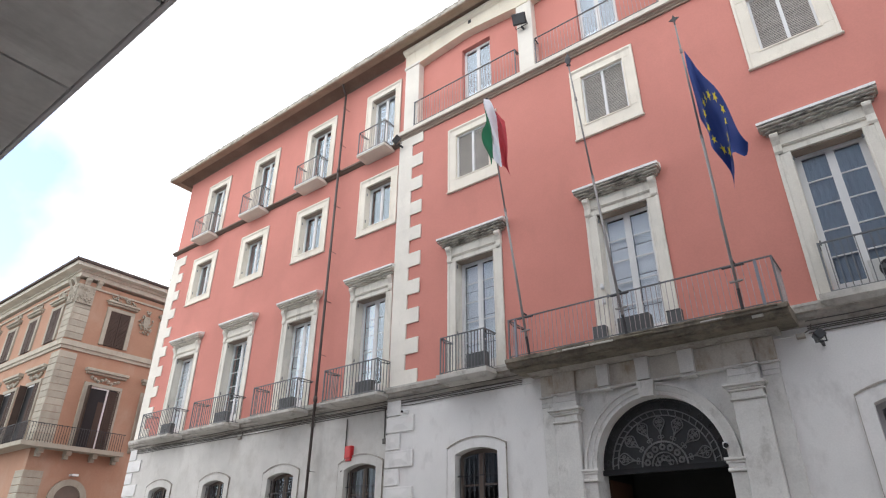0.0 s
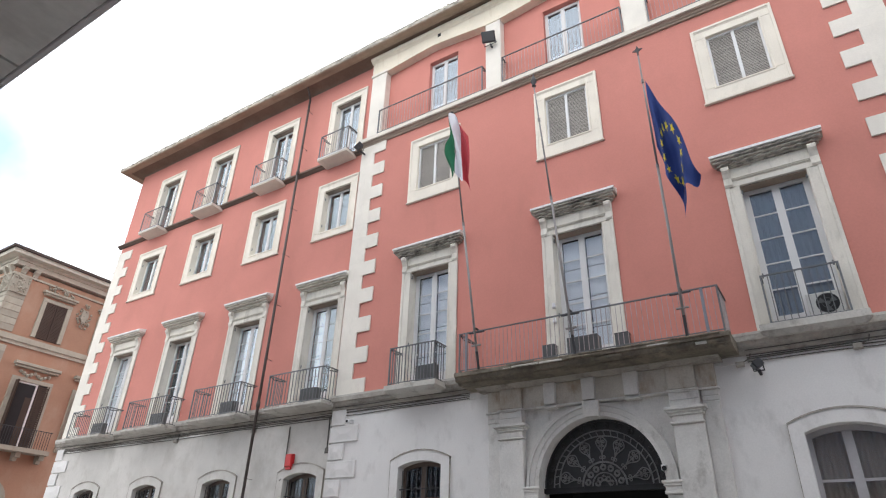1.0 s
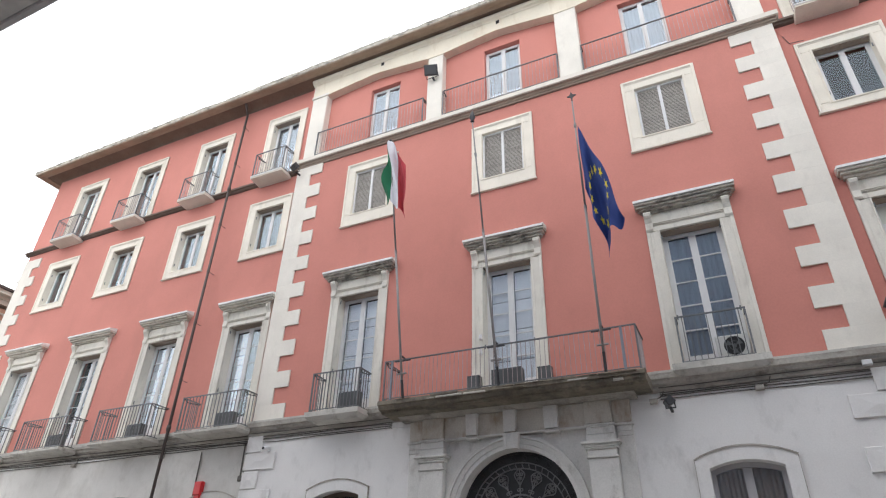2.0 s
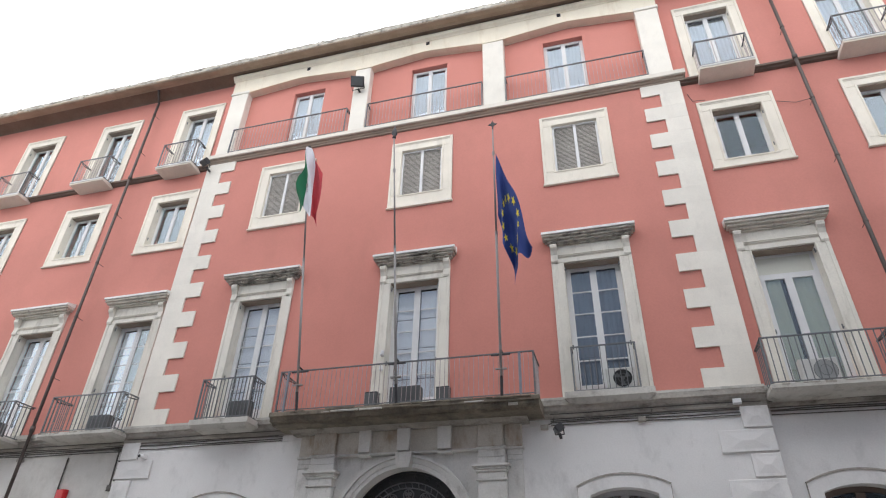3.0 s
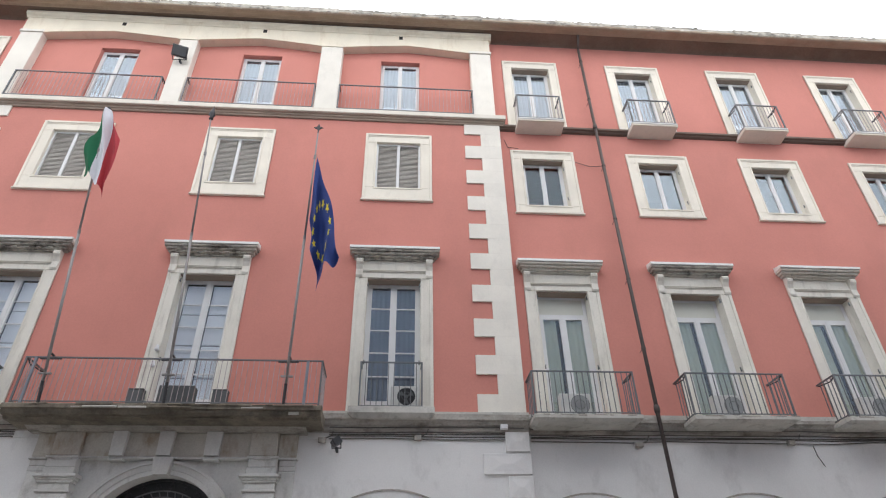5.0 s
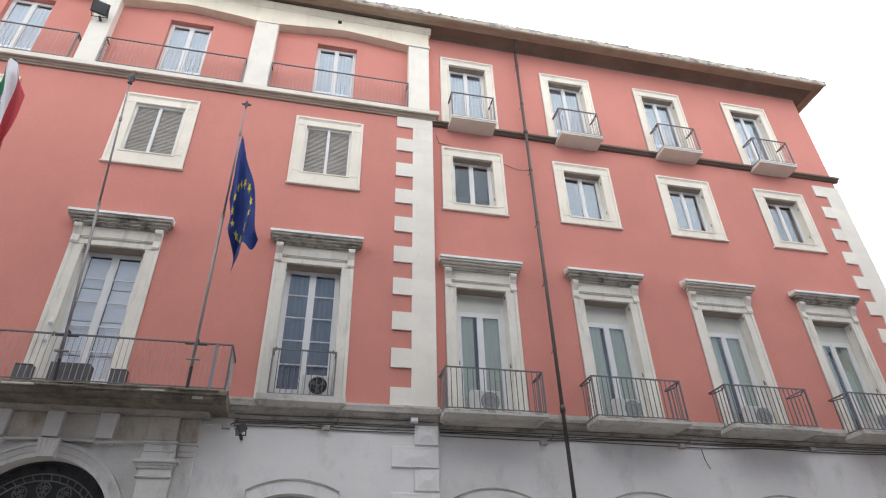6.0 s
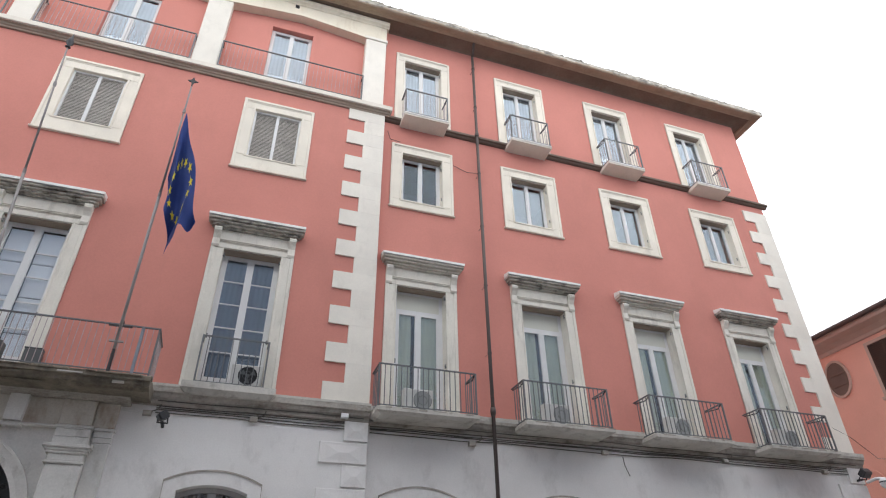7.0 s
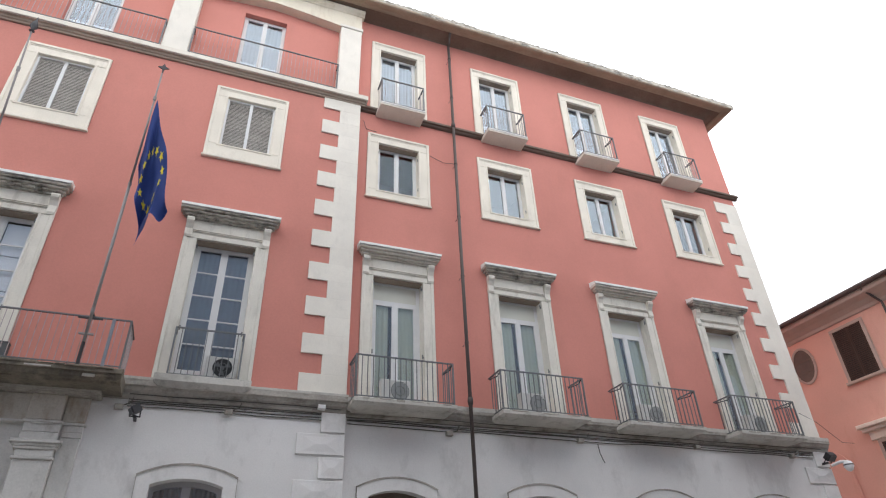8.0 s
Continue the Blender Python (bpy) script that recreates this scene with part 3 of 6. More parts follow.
# ---- windows ----
def leaf_pair(win, x, y, z0, z1, half, rows, curtain, door=False, transom=0.0, glass=None):
    """Fixed frame, two glazed leaves with panes, and what hangs behind them."""
    fr = Geo()
    fw = 0.055 if half < 0.73 or rows > 1 else 0.105
    fr.box(x - half, x - half + fw, y - 0.02, y + 0.06, z0, z1).box(x + half - fw, x + half, y - 0.02, y + 0.06, z0, z1)
    fr.box(x - half + fw, x + half - fw, y - 0.02, y + 0.06, z1 - fw, z1)
    part("window_frame", fr, FRAME, win)
    top = z1 - fw
    if transom:
        part("roller_shutter", Geo().box(x - half + fw, x + half - fw, y - 0.012, y + 0.03, top - transom, top), ROLLER, win, "pale grey roller shutter box")
        part("rail", Geo().box(x - half + fw, x + half - fw, y - 0.03, y + 0.05, top - transom - 0.07, top - transom), FRAME, win)
        top -= transom + 0.07
    st = 0.085 if half > 0.73 else 0.07
    for s in (-1, 1):
        a, b = (x - half + fw, x - 0.006) if s < 0 else (x + 0.006, x + half - fw)
        lf = Geo()
        zb = z0 + 0.02
        bot = 0.42 if door and rows > 3 and not transom else 0.14
        lf.box(a, a + st, y - 0.03, y + 0.03, zb, top).box(b - st, b, y - 0.03, y + 0.03, zb, top)
        lf.box(a + st, b - st, y - 0.03, y + 0.03, top - st, top).box(a + st, b - st, y - 0.03, y + 0.03, zb, zb + bot)
        if s < 0:
            lf.box(x - 0.035, x + 0.035, y - 0.045, y - 0.03, zb, top)
        h = (top - st - zb - bot) / rows
        for r in range(1, rows):
            zz = zb + bot + r * h
            lf.box(a + st, b - st, y - 0.02, y + 0.02, zz - 0.014, zz + 0.014)
        leaf = part("leaf", lf, FRAME, win)
        for r in range(rows):
            zz = zb + bot + r * h
            pane = part("pane", Geo().box(a + st - 0.004, b - st + 0.004, y - 0.004, y + 0.004, zz + 0.01, zz + h - 0.01), glass or GLASS, leaf)
            pane.visible_shadow = False
    if curtain in ("inner", "inner_one"):
        g = Geo()
        for s in (-1, 1) if curtain == "inner" else (-1,):
            a, b = (x - half + 0.14, x - 0.10) if s < 0 else (x + 0.10, x + half - 0.14)
            hh = (top - z0 - 0.2) / 4
            for r in range(4):
                g.cbox(a, b, y + 0.06, y + 0.09, z0 + 0.1 + r * hh + 0.012, z0 + 0.1 + (r + 1) * hh - 0.012, 0.012)
        part("inner_shutter", g, INNER, win, "white panelled inner shutters")
    elif curtain:
        g = Geo()
        n = 44
        amp = 0.006
        xs = [x - half + 0.07 + (2 * half - 0.14) * k / n for k in range(n + 1)]
        ys = [y + 0.055 + amp * math.sin(k * 1.45) + amp * 0.6 * math.sin(k * 0.61 + x) for k in range(n + 1)]
        gap = 1 if curtain is CURTAIN else 0
        for k in range(n):
            if gap and abs(k - n / 2 + 0.5) < gap or curtain is GREENCURT and (n * 0.36 < k < n * 0.46 or k > n * 0.95):
                continue
            g.add([(xs[k], ys[k], z0 + 0.05), (xs[k + 1], ys[k + 1], z0 + 0.05), (xs[k + 1], ys[k + 1], top), (xs[k], ys[k], top)], [(0, 1, 2, 3)])
            g.add([(xs[k], ys[k] + 0.004, z0 + 0.05), (xs[k + 1], ys[k + 1] + 0.004, z0 + 0.05), (xs[k + 1], ys[k + 1] + 0.004, top), (xs[k], ys[k] + 0.004, top)], [(3, 2, 1, 0)])
        # In one centre window this sheet is the painted blue reflection.
        part("curtain", g, curtain, win)
        if curtain is CURTAIN:
            hem = Geo()
            zh = z0 + 0.86
            for k in range(14):
                xa = x - half + 0.13 + (2 * half - 0.26) * k / 14
                xb = xa + (2 * half - 0.26) / 14 * 0.8
                if abs((xa + xb) / 2 - x) > 0.08:
                    hem.cbox(xa, xb, y + 0.034, y + 0.04, zh - 0.09 - 0.03 * (k % 2), zh + 0.05 + 0.02 * (k % 3), 0.003)
            part("lace_hem", hem, INNER, win, "white scalloped lace hem")


counter = [0]


def window(label):
    counter[0] += 1
    return thing("window_%d" % counter[0], label, "window", "", "structure")


def tall_window(x, yf, wing, curtain, label, rows=4, transom=0.0):
    """A first-floor window with jambs, frieze, consoles and a projecting cornice."""
    win = window(label)
    op, out = OP, 1.10
    zo = 10.30 if wing else 10.52
    zt = zo + 0.90
    s = Geo()
    for d in (-1, 1):
        a, b = sorted((x + d * op, x + d * out))
        s.cbox(a, b, yf - 0.03, yf + 0.46, 6.55, zo, 0.015)
        a, b = sorted((x + d * (out - 0.10), x + d * out))
        s.cbox(a, b, yf - 0.055, yf, 6.57, zo, 0.012)
        a, b = sorted((x + d * op, x + d * (op + 0.05)))
        s.cbox(a, b, yf - 0.045, yf, 6.57, zo, 0.010)
    s.box(x - op, x + op, yf + 0.02, yf + 0.46, zo - 0.002, zo + 0.08)
    s.cbox(x - out, x + out, yf - 0.03, yf + 0.3, zo + 0.001, zo + 0.16, 0.012)
    part("surround", s, OLDSTONE, win)
    f = Geo().cbox(x - out, x + out, yf - 0.025, yf + 0.1, zo + 0.162, zo + 0.575, 0.01)
    for zz in (zo + 0.19, zo + 0.235):
        f.cbox(x - out + 0.2, x + out - 0.2, yf - 0.06, yf, zz, zz + 0.025, 0.008)
    part("frieze", f, OLDSTONE, win)
    for d in (-1, 1):
        c = x + d * (out - 0.10)
        pts = [(yf - 0.02, zo), (yf - 0.06, zo), (yf - 0.09, zo + 0.06), (yf - 0.08, zo + 0.14), (yf - 0.07, zo + 0.26), (yf - 0.12, zo + 0.38),
               (yf - 0.18, zo + 0.46), (yf - 0.19, zo + 0.53), (yf - 0.17, zo + 0.575), (yf - 0.02, zo + 0.575)]
        part("bracket", Geo().prof(pts, c - 0.095, c + 0.095), OLDSTONE, win)
    w = out + (0.02 if wing else 0.05 if x > -3 else 0.12)
    c = Geo()
    c.cbox(x - w + 0.02, x + w - 0.02, yf - 0.10, yf, zo + 0.575, zo + 0.615, 0.01)
    c.cbox(x - w - 0.03, x + w + 0.03, yf - 0.16, yf, zo + 0.615, zo + 0.685, 0.015)
    c.cbox(x - w - 0.09, x + w + 0.09, yf - 0.25, yf, zo + 0.685, zo + 0.755, 0.018)
    c.cbox(x - w - 0.14, x + w + 0.14, yf - 0.31, yf, zo + 0.755, zo + 0.83, 0.018)
    if not wing:
        for k in range(8):
            xx = x - w + 0.12 + k * (2 * w - 0.24) / 7
            c.box(xx - 0.06, xx + 0.06, yf - 0.20, yf, zo + 0.62, zo + 0.672)
    part("cornice", c, CORNWING if wing and x not in (RIGHT[1], RIGHT[3]) else CORNICE, win, "soot-streaked stone cornice")
    w += 0.15
    part("capping", Geo().prof([(yf, zo + 0.99), (yf - 0.35, zo + 0.905), (yf - 0.35, zo + 0.832), (yf, zo + 0.832)], x - w, x + w), CAPWHITE, win, "white painted capping slope")
    for d in (-1, 1):
        for zz in (7.9, zo - 0.25):
            part("hinge_pin", Geo().rod((x + d * (op - 0.03), yf + 0.03, zz), (x + d * (op - 0.03), yf + 0.03, zz + 0.12), 0.018, 6).box(*sorted((x + d * (op - 0.03), x + d * (op + 0.02))), yf + 0.02, yf + 0.04, zz + 0.03, zz + 0.06), IRON, win)
    # Added brown sheet darkens the soffit of the tall opening.
    part("lintel_board", Geo().box(x - op + 0.004, x + op - 0.004, yf + 0.03, yf + 0.31, zo - 0.035, zo - 0.004), LEDGEBROWN, win, "brown sheet painting the soffit shade under the lintel")
    leaf_pair(win, x, yf + 0.34, 6.57, zo, op, rows, curtain, True, transom)
    return win


def small_window(x, yf, z0, z1, half, out_x, out_lo, out_hi, label, curtain=None, slats=False, sill=True, glass=None):
    win = window(label)
    s = Geo()
    for d in (-1, 1):
        a, b = sorted((x + d * half, x + d * out_x))
        s.cbox(a, b, yf - 0.03, yf + 0.38, z0 if sill else z0, z1, 0.012)
        a, b = sorted((x + d * (out_x - 0.085), x + d * out_x))
        s.cbox(a, b, yf - 0.06, yf, z0 - (out_lo if sill else 0) + 0.004, z1 + out_hi - 0.004, 0.012)
    s.cbox(x - out_x, x + out_x, yf - 0.028, yf + 0.38, z1, z1 + out_hi, 0.012)
    s.cbox(x - out_x + 0.086, x + out_x - 0.086, yf - 0.062, yf, z1 + out_hi - 0.09, z1 + out_hi, 0.012)
    s.cbox(x - out_x + 0.086, x + out_x - 0.086, yf - 0.045, yf, z1 + out_hi - 0.14, z1 + out_hi - 0.092, 0.012)
    for d in (-1, 1):
        a, b = sorted((x + d * (half + 0.002), x + d * (half + 0.06)))
        s.cbox(a, b, yf - 0.052, yf, z0, z1 + 0.06, 0.01)
    s.cbox(x - half + 0.002, x + half - 0.002, yf - 0.05, yf + 0.2, z1 + 0.002, z1 + 0.06, 0.01)
    if sill:
        s.cbox(x - out_x, x + out_x, yf - 0.033, yf + 0.38, z0 - out_lo, z0, 0.012)
        s.cbox(x - half - 0.06, x + half + 0.06, yf - 0.056, yf, z0 - 0.06, z0 - 0.002, 0.01)
        s.cbox(x - out_x + 0.086, x + out_x - 0.086, yf - 0.058, yf, z0 - out_lo + 0.006, z0 - out_lo + 0.085, 0.012)
    part("surround", s, CREAM, win)
    if sill:
        part("window_sill", Geo().cbox(x - out_x - 0.03, x + out_x + 0.03, yf - 0.085, yf, z0 - out_lo - 0.05, z0 - out_lo + 0.005, 0.015), CREAM, win)
    y = yf + 0.26
    if slats:
        y = yf + 0.08
        fr = Geo()
        for d in (-1, 1):
            a, b = sorted((x + d * half, x + d * (half - 0.06)))
            fr.box(a, b, y - 0.03, y + 0.06, z0, z1)
        fr.box(x - half + 0.06, x + half - 0.06, y - 0.03, y + 0.06, z1 - 0.06, z1).box(x - half + 0.06, x + half - 0.06, y - 0.03, y + 0.06, z0, z0 + 0.06)
        fr.box(x - 0.045, x + 0.045, y - 0.035, y + 0.06, z0 + 0.06, z1 - 0.06)
        part("window_frame", fr, FRAME, win)
        w2 = half - 0.06 - 0.045
        key = "slat"
        if key not in bpy.data.meshes:
            t = math.radians(66)
            dy, dz, th = 0.030 * math.cos(t), 0.030 * math.sin(t), 0.007
            Geo().prof([(-dy, -dz), (-dy, -dz + th), (dy, dz + th), (dy, dz)], -w2 / 2, w2 / 2).mesh(key, SHUTTER)
        me = bpy.data.meshes[key]
        n = 33
        for s_ in (-1, 1):
            for k in range(n):
                piece("slat", me, win, (x + s_ * (0.045 + w2 / 2), y + 0.01, z0 + 0.10 + (z1 - z0 - 0.18) * k / (n - 1)))
        # Near-black sheet gives the darkness behind the slats.
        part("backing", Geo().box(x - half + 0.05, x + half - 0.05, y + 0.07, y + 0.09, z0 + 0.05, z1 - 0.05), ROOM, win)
    else:
        # Same added sheet paints the shaded soffit of the small opening.
        part("lintel_board", Geo().box(x - half + 0.004, x + half - 0.004, yf + 0.03, y - 0.03, z1 - 0.035, z1 - 0.004), LEDGEBROWN, win, "brown sheet painting the soffit shade under the lintel")
        leaf_pair(win, x, y, z0, z1, half, 1, curtain, glass=glass)
        for d in (-1, 1):
            for zz in (z0 + 0.3, z1 - 0.4):
                part("hinge_pin", Geo().rod((x + d * (half - 0.02), yf + 0.03, zz), (x + d * (half - 0.02), yf + 0.03, zz + 0.11), 0.016, 6), IRON, win)
    return win


for i, x in enumerate(CENTRE):
    if i == 2:
        # The sheet behind this glass paints its blue reflection.
        tall_window(x, YC, False, BLUEREFLECT, "tall cream stone window with a blue-grey reflection painted behind the glass", 5)
    else:
        tall_window(x, YC, False, "inner", "tall cream stone window with white inner shutters", 5)
    z0, z1 = 13.87, 15.80
    small_window(x, YC, z0, z1, 0.72, 1.10, 0.49, 0.40, "square cream-framed window with closed grey louvred shutters", slats=True)
for i, x in enumerate(LEFT):
    behind = ("inner_one", "inner", None, "inner")[i]
    tall_window(x, YW, True, behind, ("tall cream stone window with dark glass" if not behind else "tall cream stone window with one white inner shutter" if i == 0 else "tall cream stone window with white inner shutters"), 5)
for i, x in enumerate(RIGHT):
    tall_window(x, YW, True, GREENCURT, "tall cream stone window with roller shutter box and pale green blind", 1, 0.50)
for i, x in enumerate(LEFT + RIGHT):
    z0, z1 = 13.46, 15.43
    small_window(x, YW, z0, z1, 0.70, 1.085, 0.30, 0.39, "square cream-framed casement window with white frame and weakly reflecting glass" if x == RIGHT[0] else "square cream-framed casement window with white frame and reflecting glass", glass=WEAKGLASS if x == RIGHT[0] else None)
    z0, z1 = 16.86, 20.08
    small_window(x, YW, z0, z1, 0.71, 1.05, 0.0, 0.38, "cream-framed attic balcony window with lace curtain" if x > -11 else "cream-framed attic balcony window with dark glass", CURTAIN if x > -11 else None, sill=False)
for x, half in ATTIC:
    win = window("white attic window with lace curtain in the loggia")
    z0, z1 = attic(x, half)[2:]
    leaf_pair(win, x, YL + 0.20, z0, z1, half, 1, CURTAIN)
    part("lintel", Geo().cbox(x - half - 0.02, x + half + 0.02, YL - 0.012, YL + 0.10, z1 + 0.004, z1 + 0.10, 0.01), PINK, win)
    part("door_board", Geo().box(x - half, x + half - 0.001, YL - 0.04, YL + 0.1, 16.95, 17.046), SLAB, win)


def ground_window(x, yf, label, bars, blind, drop=0.0, mat=None):
    win = window(label)
    half, out = 0.74, 1.02
    inner = [(x - half, 1.75)] + arc(x, half, 4.25 - drop, 0.15, 12) + [(x + half, 1.75)]
    outer = [(x - out, 1.75)] + arc(x, out, 4.43 - drop, 0.25, 12) + [(x + out, 1.75)]
    s = Geo().band(inner, outer, yf - 0.05, yf + 0.28)
    rim_i = arc(x, out, 4.43 - drop, 0.25, 12)
    rim_o = arc(x, out + 0.02, 4.46 - drop, 0.26, 12)
    part("surround", s, mat or WHITEWALL, win)
    part("drip_rim", Geo().band(rim_i, rim_o, yf - 0.07, yf), BANDST, win)
    for d in (-1, 1):
        part("side_rim", Geo().box(*sorted((x + d * out, x + d * (out + 0.012))), yf - 0.055, yf, 1.75, 4.44 - drop), BANDST, win)
    part("window_sill", Geo().cbox(x - out, x + out, yf - 0.09, yf + 0.28, 1.62, 1.75, 0.02), STONE, win)
    y = yf + 0.24
    fr = Geo().band([(x - half + 0.09, 1.75)] + arc(x, half - 0.09, 4.17 - drop, 0.12, 12) + [(x + half - 0.09, 1.75)], [(x - half, 1.75)] + arc(x, half, 4.25 - drop, 0.15, 12) + [(x + half, 1.75)], y, y + 0.07)
    fr.box(x - 0.09, x + 0.09, y - 0.01, y + 0.06, 1.75, 4.28 - drop)
    for z in (2.5, 3.35):
        fr.box(x - half + 0.09, x - 0.09, y, y + 0.05, z, z + 0.05).box(x + 0.09, x + half - 0.09, y, y + 0.05, z, z + 0.05)
    leaf = part("leaf", fr, GREYFRAME if blind else GREYWOOD, win)
    for d in (-1, 1):
        a, b = sorted((x + d * 0.085, x + d * (half - 0.08)))
        pane = part("pane", Geo().box(a, b, y + 0.025, y + 0.03, 1.76, 4.26 - drop), WEAKGLASS, leaf)
        pane.visible_shadow = False
    if blind:
        g = Geo()
        n = 28
        xs = [x - half + 0.06 + (2 * half - 0.12) * k / n for k in range(n + 1)]
        front = [(xs[k], y + 0.075 + (0.03 if k % 2 else 0.0) + 0.008 * math.sin(k * 1.7)) for k in range(n + 1)]
        for (xa, ya), (xb, yb) in zip(front, front[1:]):
            g.add([(xa, ya, 1.78), (xb, yb, 1.78), (xb, yb, 4.34 - drop), (xa, ya, 4.34 - drop), (xa, ya + 0.004, 1.78), (xb, yb + 0.004, 1.78), (xb, yb + 0.004, 4.34 - drop), (xa, ya + 0.004, 4.34 - drop)], [(0, 1, 2, 3), (7, 6, 5, 4)])
        part("curtain", g, GREYBLIND, win)
    if bars:
        n = 9
        zb = 1.80
        me = bpy.data.meshes.get("window_bar") or Geo().rod((0, 0, 0), (0, 0, 2.47), 0.014, 6).mesh("window_bar", DARKIRON)
        for k in range(n):
            xx = x - half + 0.08 + (2 * half - 0.16) * k / (n - 1)
            piece("window_bar", me, win, (xx, yf + 0.10, zb - drop - 0.03 - 0.06 * abs(k - 4) / 4))
        cr = Geo()
        for z in (2.3, 2.95, 3.6):
            cr.box(x - half, x + half, yf + 0.085, yf + 0.115, z, z + 0.03)
        part("crossbar", cr, DARKIRON, win)
    return win


for x in LEFT:
    ground_window(x, YW, "arched ground floor window with dark iron bars", True, False, 0.10, SHADEDWALL)
ground_window(CENTRE[0] - 0.05, YC, "arched ground floor window with dark iron bars", True, False, 0.04)
ground_window(CENTRE[2] + 0.08, YC, "arched ground floor window with grey wooden leaves", False, True, -0.05)
for x in RIGHT:
    ground_window(x, YW, "arched ground floor window with dark wooden leaves", False, False)


# ---- balconies ----
def bar_mesh(h, sq=0.020):
    key = "bar_%d_%d" % (round(h * 1000), round(sq * 1000))
    return bpy.data.meshes.get(key) or Geo().box(-sq / 2, sq / 2, -sq / 2, sq / 2, 0, h).mesh(key, IRON if sq > 0.015 else PALEIRON)


def railing(bal, x0, x1, yr, yb, z0, z1, step=0.115, sides=True, posts=True, sq=0.020):
    """Iron railing: frame rails, corner posts and single upright bars."""
    def run(name, hw, za, zb):
        if sides:
            line = [(x0 - hw, yb), (x0 - hw, yr - hw), (x1 + hw, yr - hw), (x1 + hw, yb), (x1 - hw, yb), (x1 - hw, yr + hw), (x0 + hw, yr + hw), (x0 + hw, yb)]
        else:
            line = [(x0, yr - hw), (x1, yr - hw), (x1, yr + hw), (x0, yr + hw)]
        k = len(line)
        vs = [(px, py, za) for px, py in line] + [(px, py, zb) for px, py in line]
        fs = [tuple(range(k))[::-1], tuple(range(k, 2 * k))] + [(i, (i + 1) % k, k + (i + 1) % k, k + i) for i in range(k)]
        part(name, Geo().add(vs, fs), IRON, bal)

    run("handrail", 0.021, z1 - 0.03, z1)
    run("bottom_rail", 0.012, z0 + 0.05, z0 + 0.075)
    if posts:
        for x in (x0, x1):
            part("post", Geo().box(x - 0.02, x + 0.02, yr - 0.02, yr + 0.02, z0, z1 - 0.03), IRON, bal)
    me = bar_mesh(z1 - z0 - 0.09, sq)
    n = max(3, round((x1 - x0) / step))
    for k in range(1, n):
        piece("bar", me, bal, (x0 + (x1 - x0) * k / n, yr, z0 + 0.06))
    if sides:
        m = max(2, round((yb - yr) / step))
        for x in (x0, x1):
            for k in range(1, m):
                piece("bar", me, bal, (x, yr + (yb - yr) * k / m, z0 + 0.06))
    for x in (x0, x1):
        if sides:
            d = 0.16 if x == x0 else -0.16
            part("stay", Geo().tube([(x + d * 0.1, yb - 0.03, z1 - 0.05), (x + d * 0.1, yr + 0.18, z1 - 0.12), (x + d * 0.1, yr + 0.03, z1 - 0.04)], 0.016), DARKIRON, bal)


def slab_geo(x0, x1, y0, y1, z0, z1):
    g = Geo()
    m = z0 + (z1 - z0) * 0.42
    g.add([(x0, y1, z1), (x1, y1, z1), (x1, y0, z1), (x0, y0, z1), (x0, y1, m), (x1, y1, m), (x1, y0, m), (x0, y0, m),
           (x0 + 0.12, y1, z0), (x1 - 0.12, y1, z0), (x1 - 0.12, y0 + 0.10, z0), (x0 + 0.12, y0 + 0.10, z0)],
          [(0, 1, 2, 3), (3, 2, 6, 7), (2, 1, 5, 6), (0, 3, 7, 4), (7, 6, 10, 11), (6, 5, 9, 10), (4, 7, 11, 8), (11, 10, 9, 8), (0, 4, 8, 9, 5, 1)])
    return g


def chipped_edge(bal, x0, x1, y, z, rnd):
    """Dark crumbled patches of uneven length along the front edge of a slab."""
    xa = x0 + rnd.uniform(0, 0.3)
    while xa < x1 - 0.15:
        xb = min(xa + rnd.uniform(0.06, 0.5), x1)
        part("chipped_patch", Geo().cbox(xa, xb, y - 0.008, y + 0.05, z - rnd.uniform(0.015, 0.05), z + 0.006, 0.006), BANDST, bal)
        xa = xb + rnd.uniform(0.03, 0.45)


rnd_s = random.Random(21)
for x in LEFT + RIGHT:
    bal = thing("balcony", "shallow stone balcony with grey iron railing", "balcony", "first floor balconies of the wings")
    part("slab", slab_geo(x - 1.37, x + 1.33, YW - 0.86, YW - 0.05, 6.20, 6.36), SLAB, bal, "chipped grey stone slab")
    chipped_edge(bal, x - 1.37, x + 1.33, YW - 0.86, 6.36, rnd_s)
    railing(bal, x - 1.32, x + 1.28, YW - 0.78, YW - 0.03, 6.36, 7.505, 0.145)
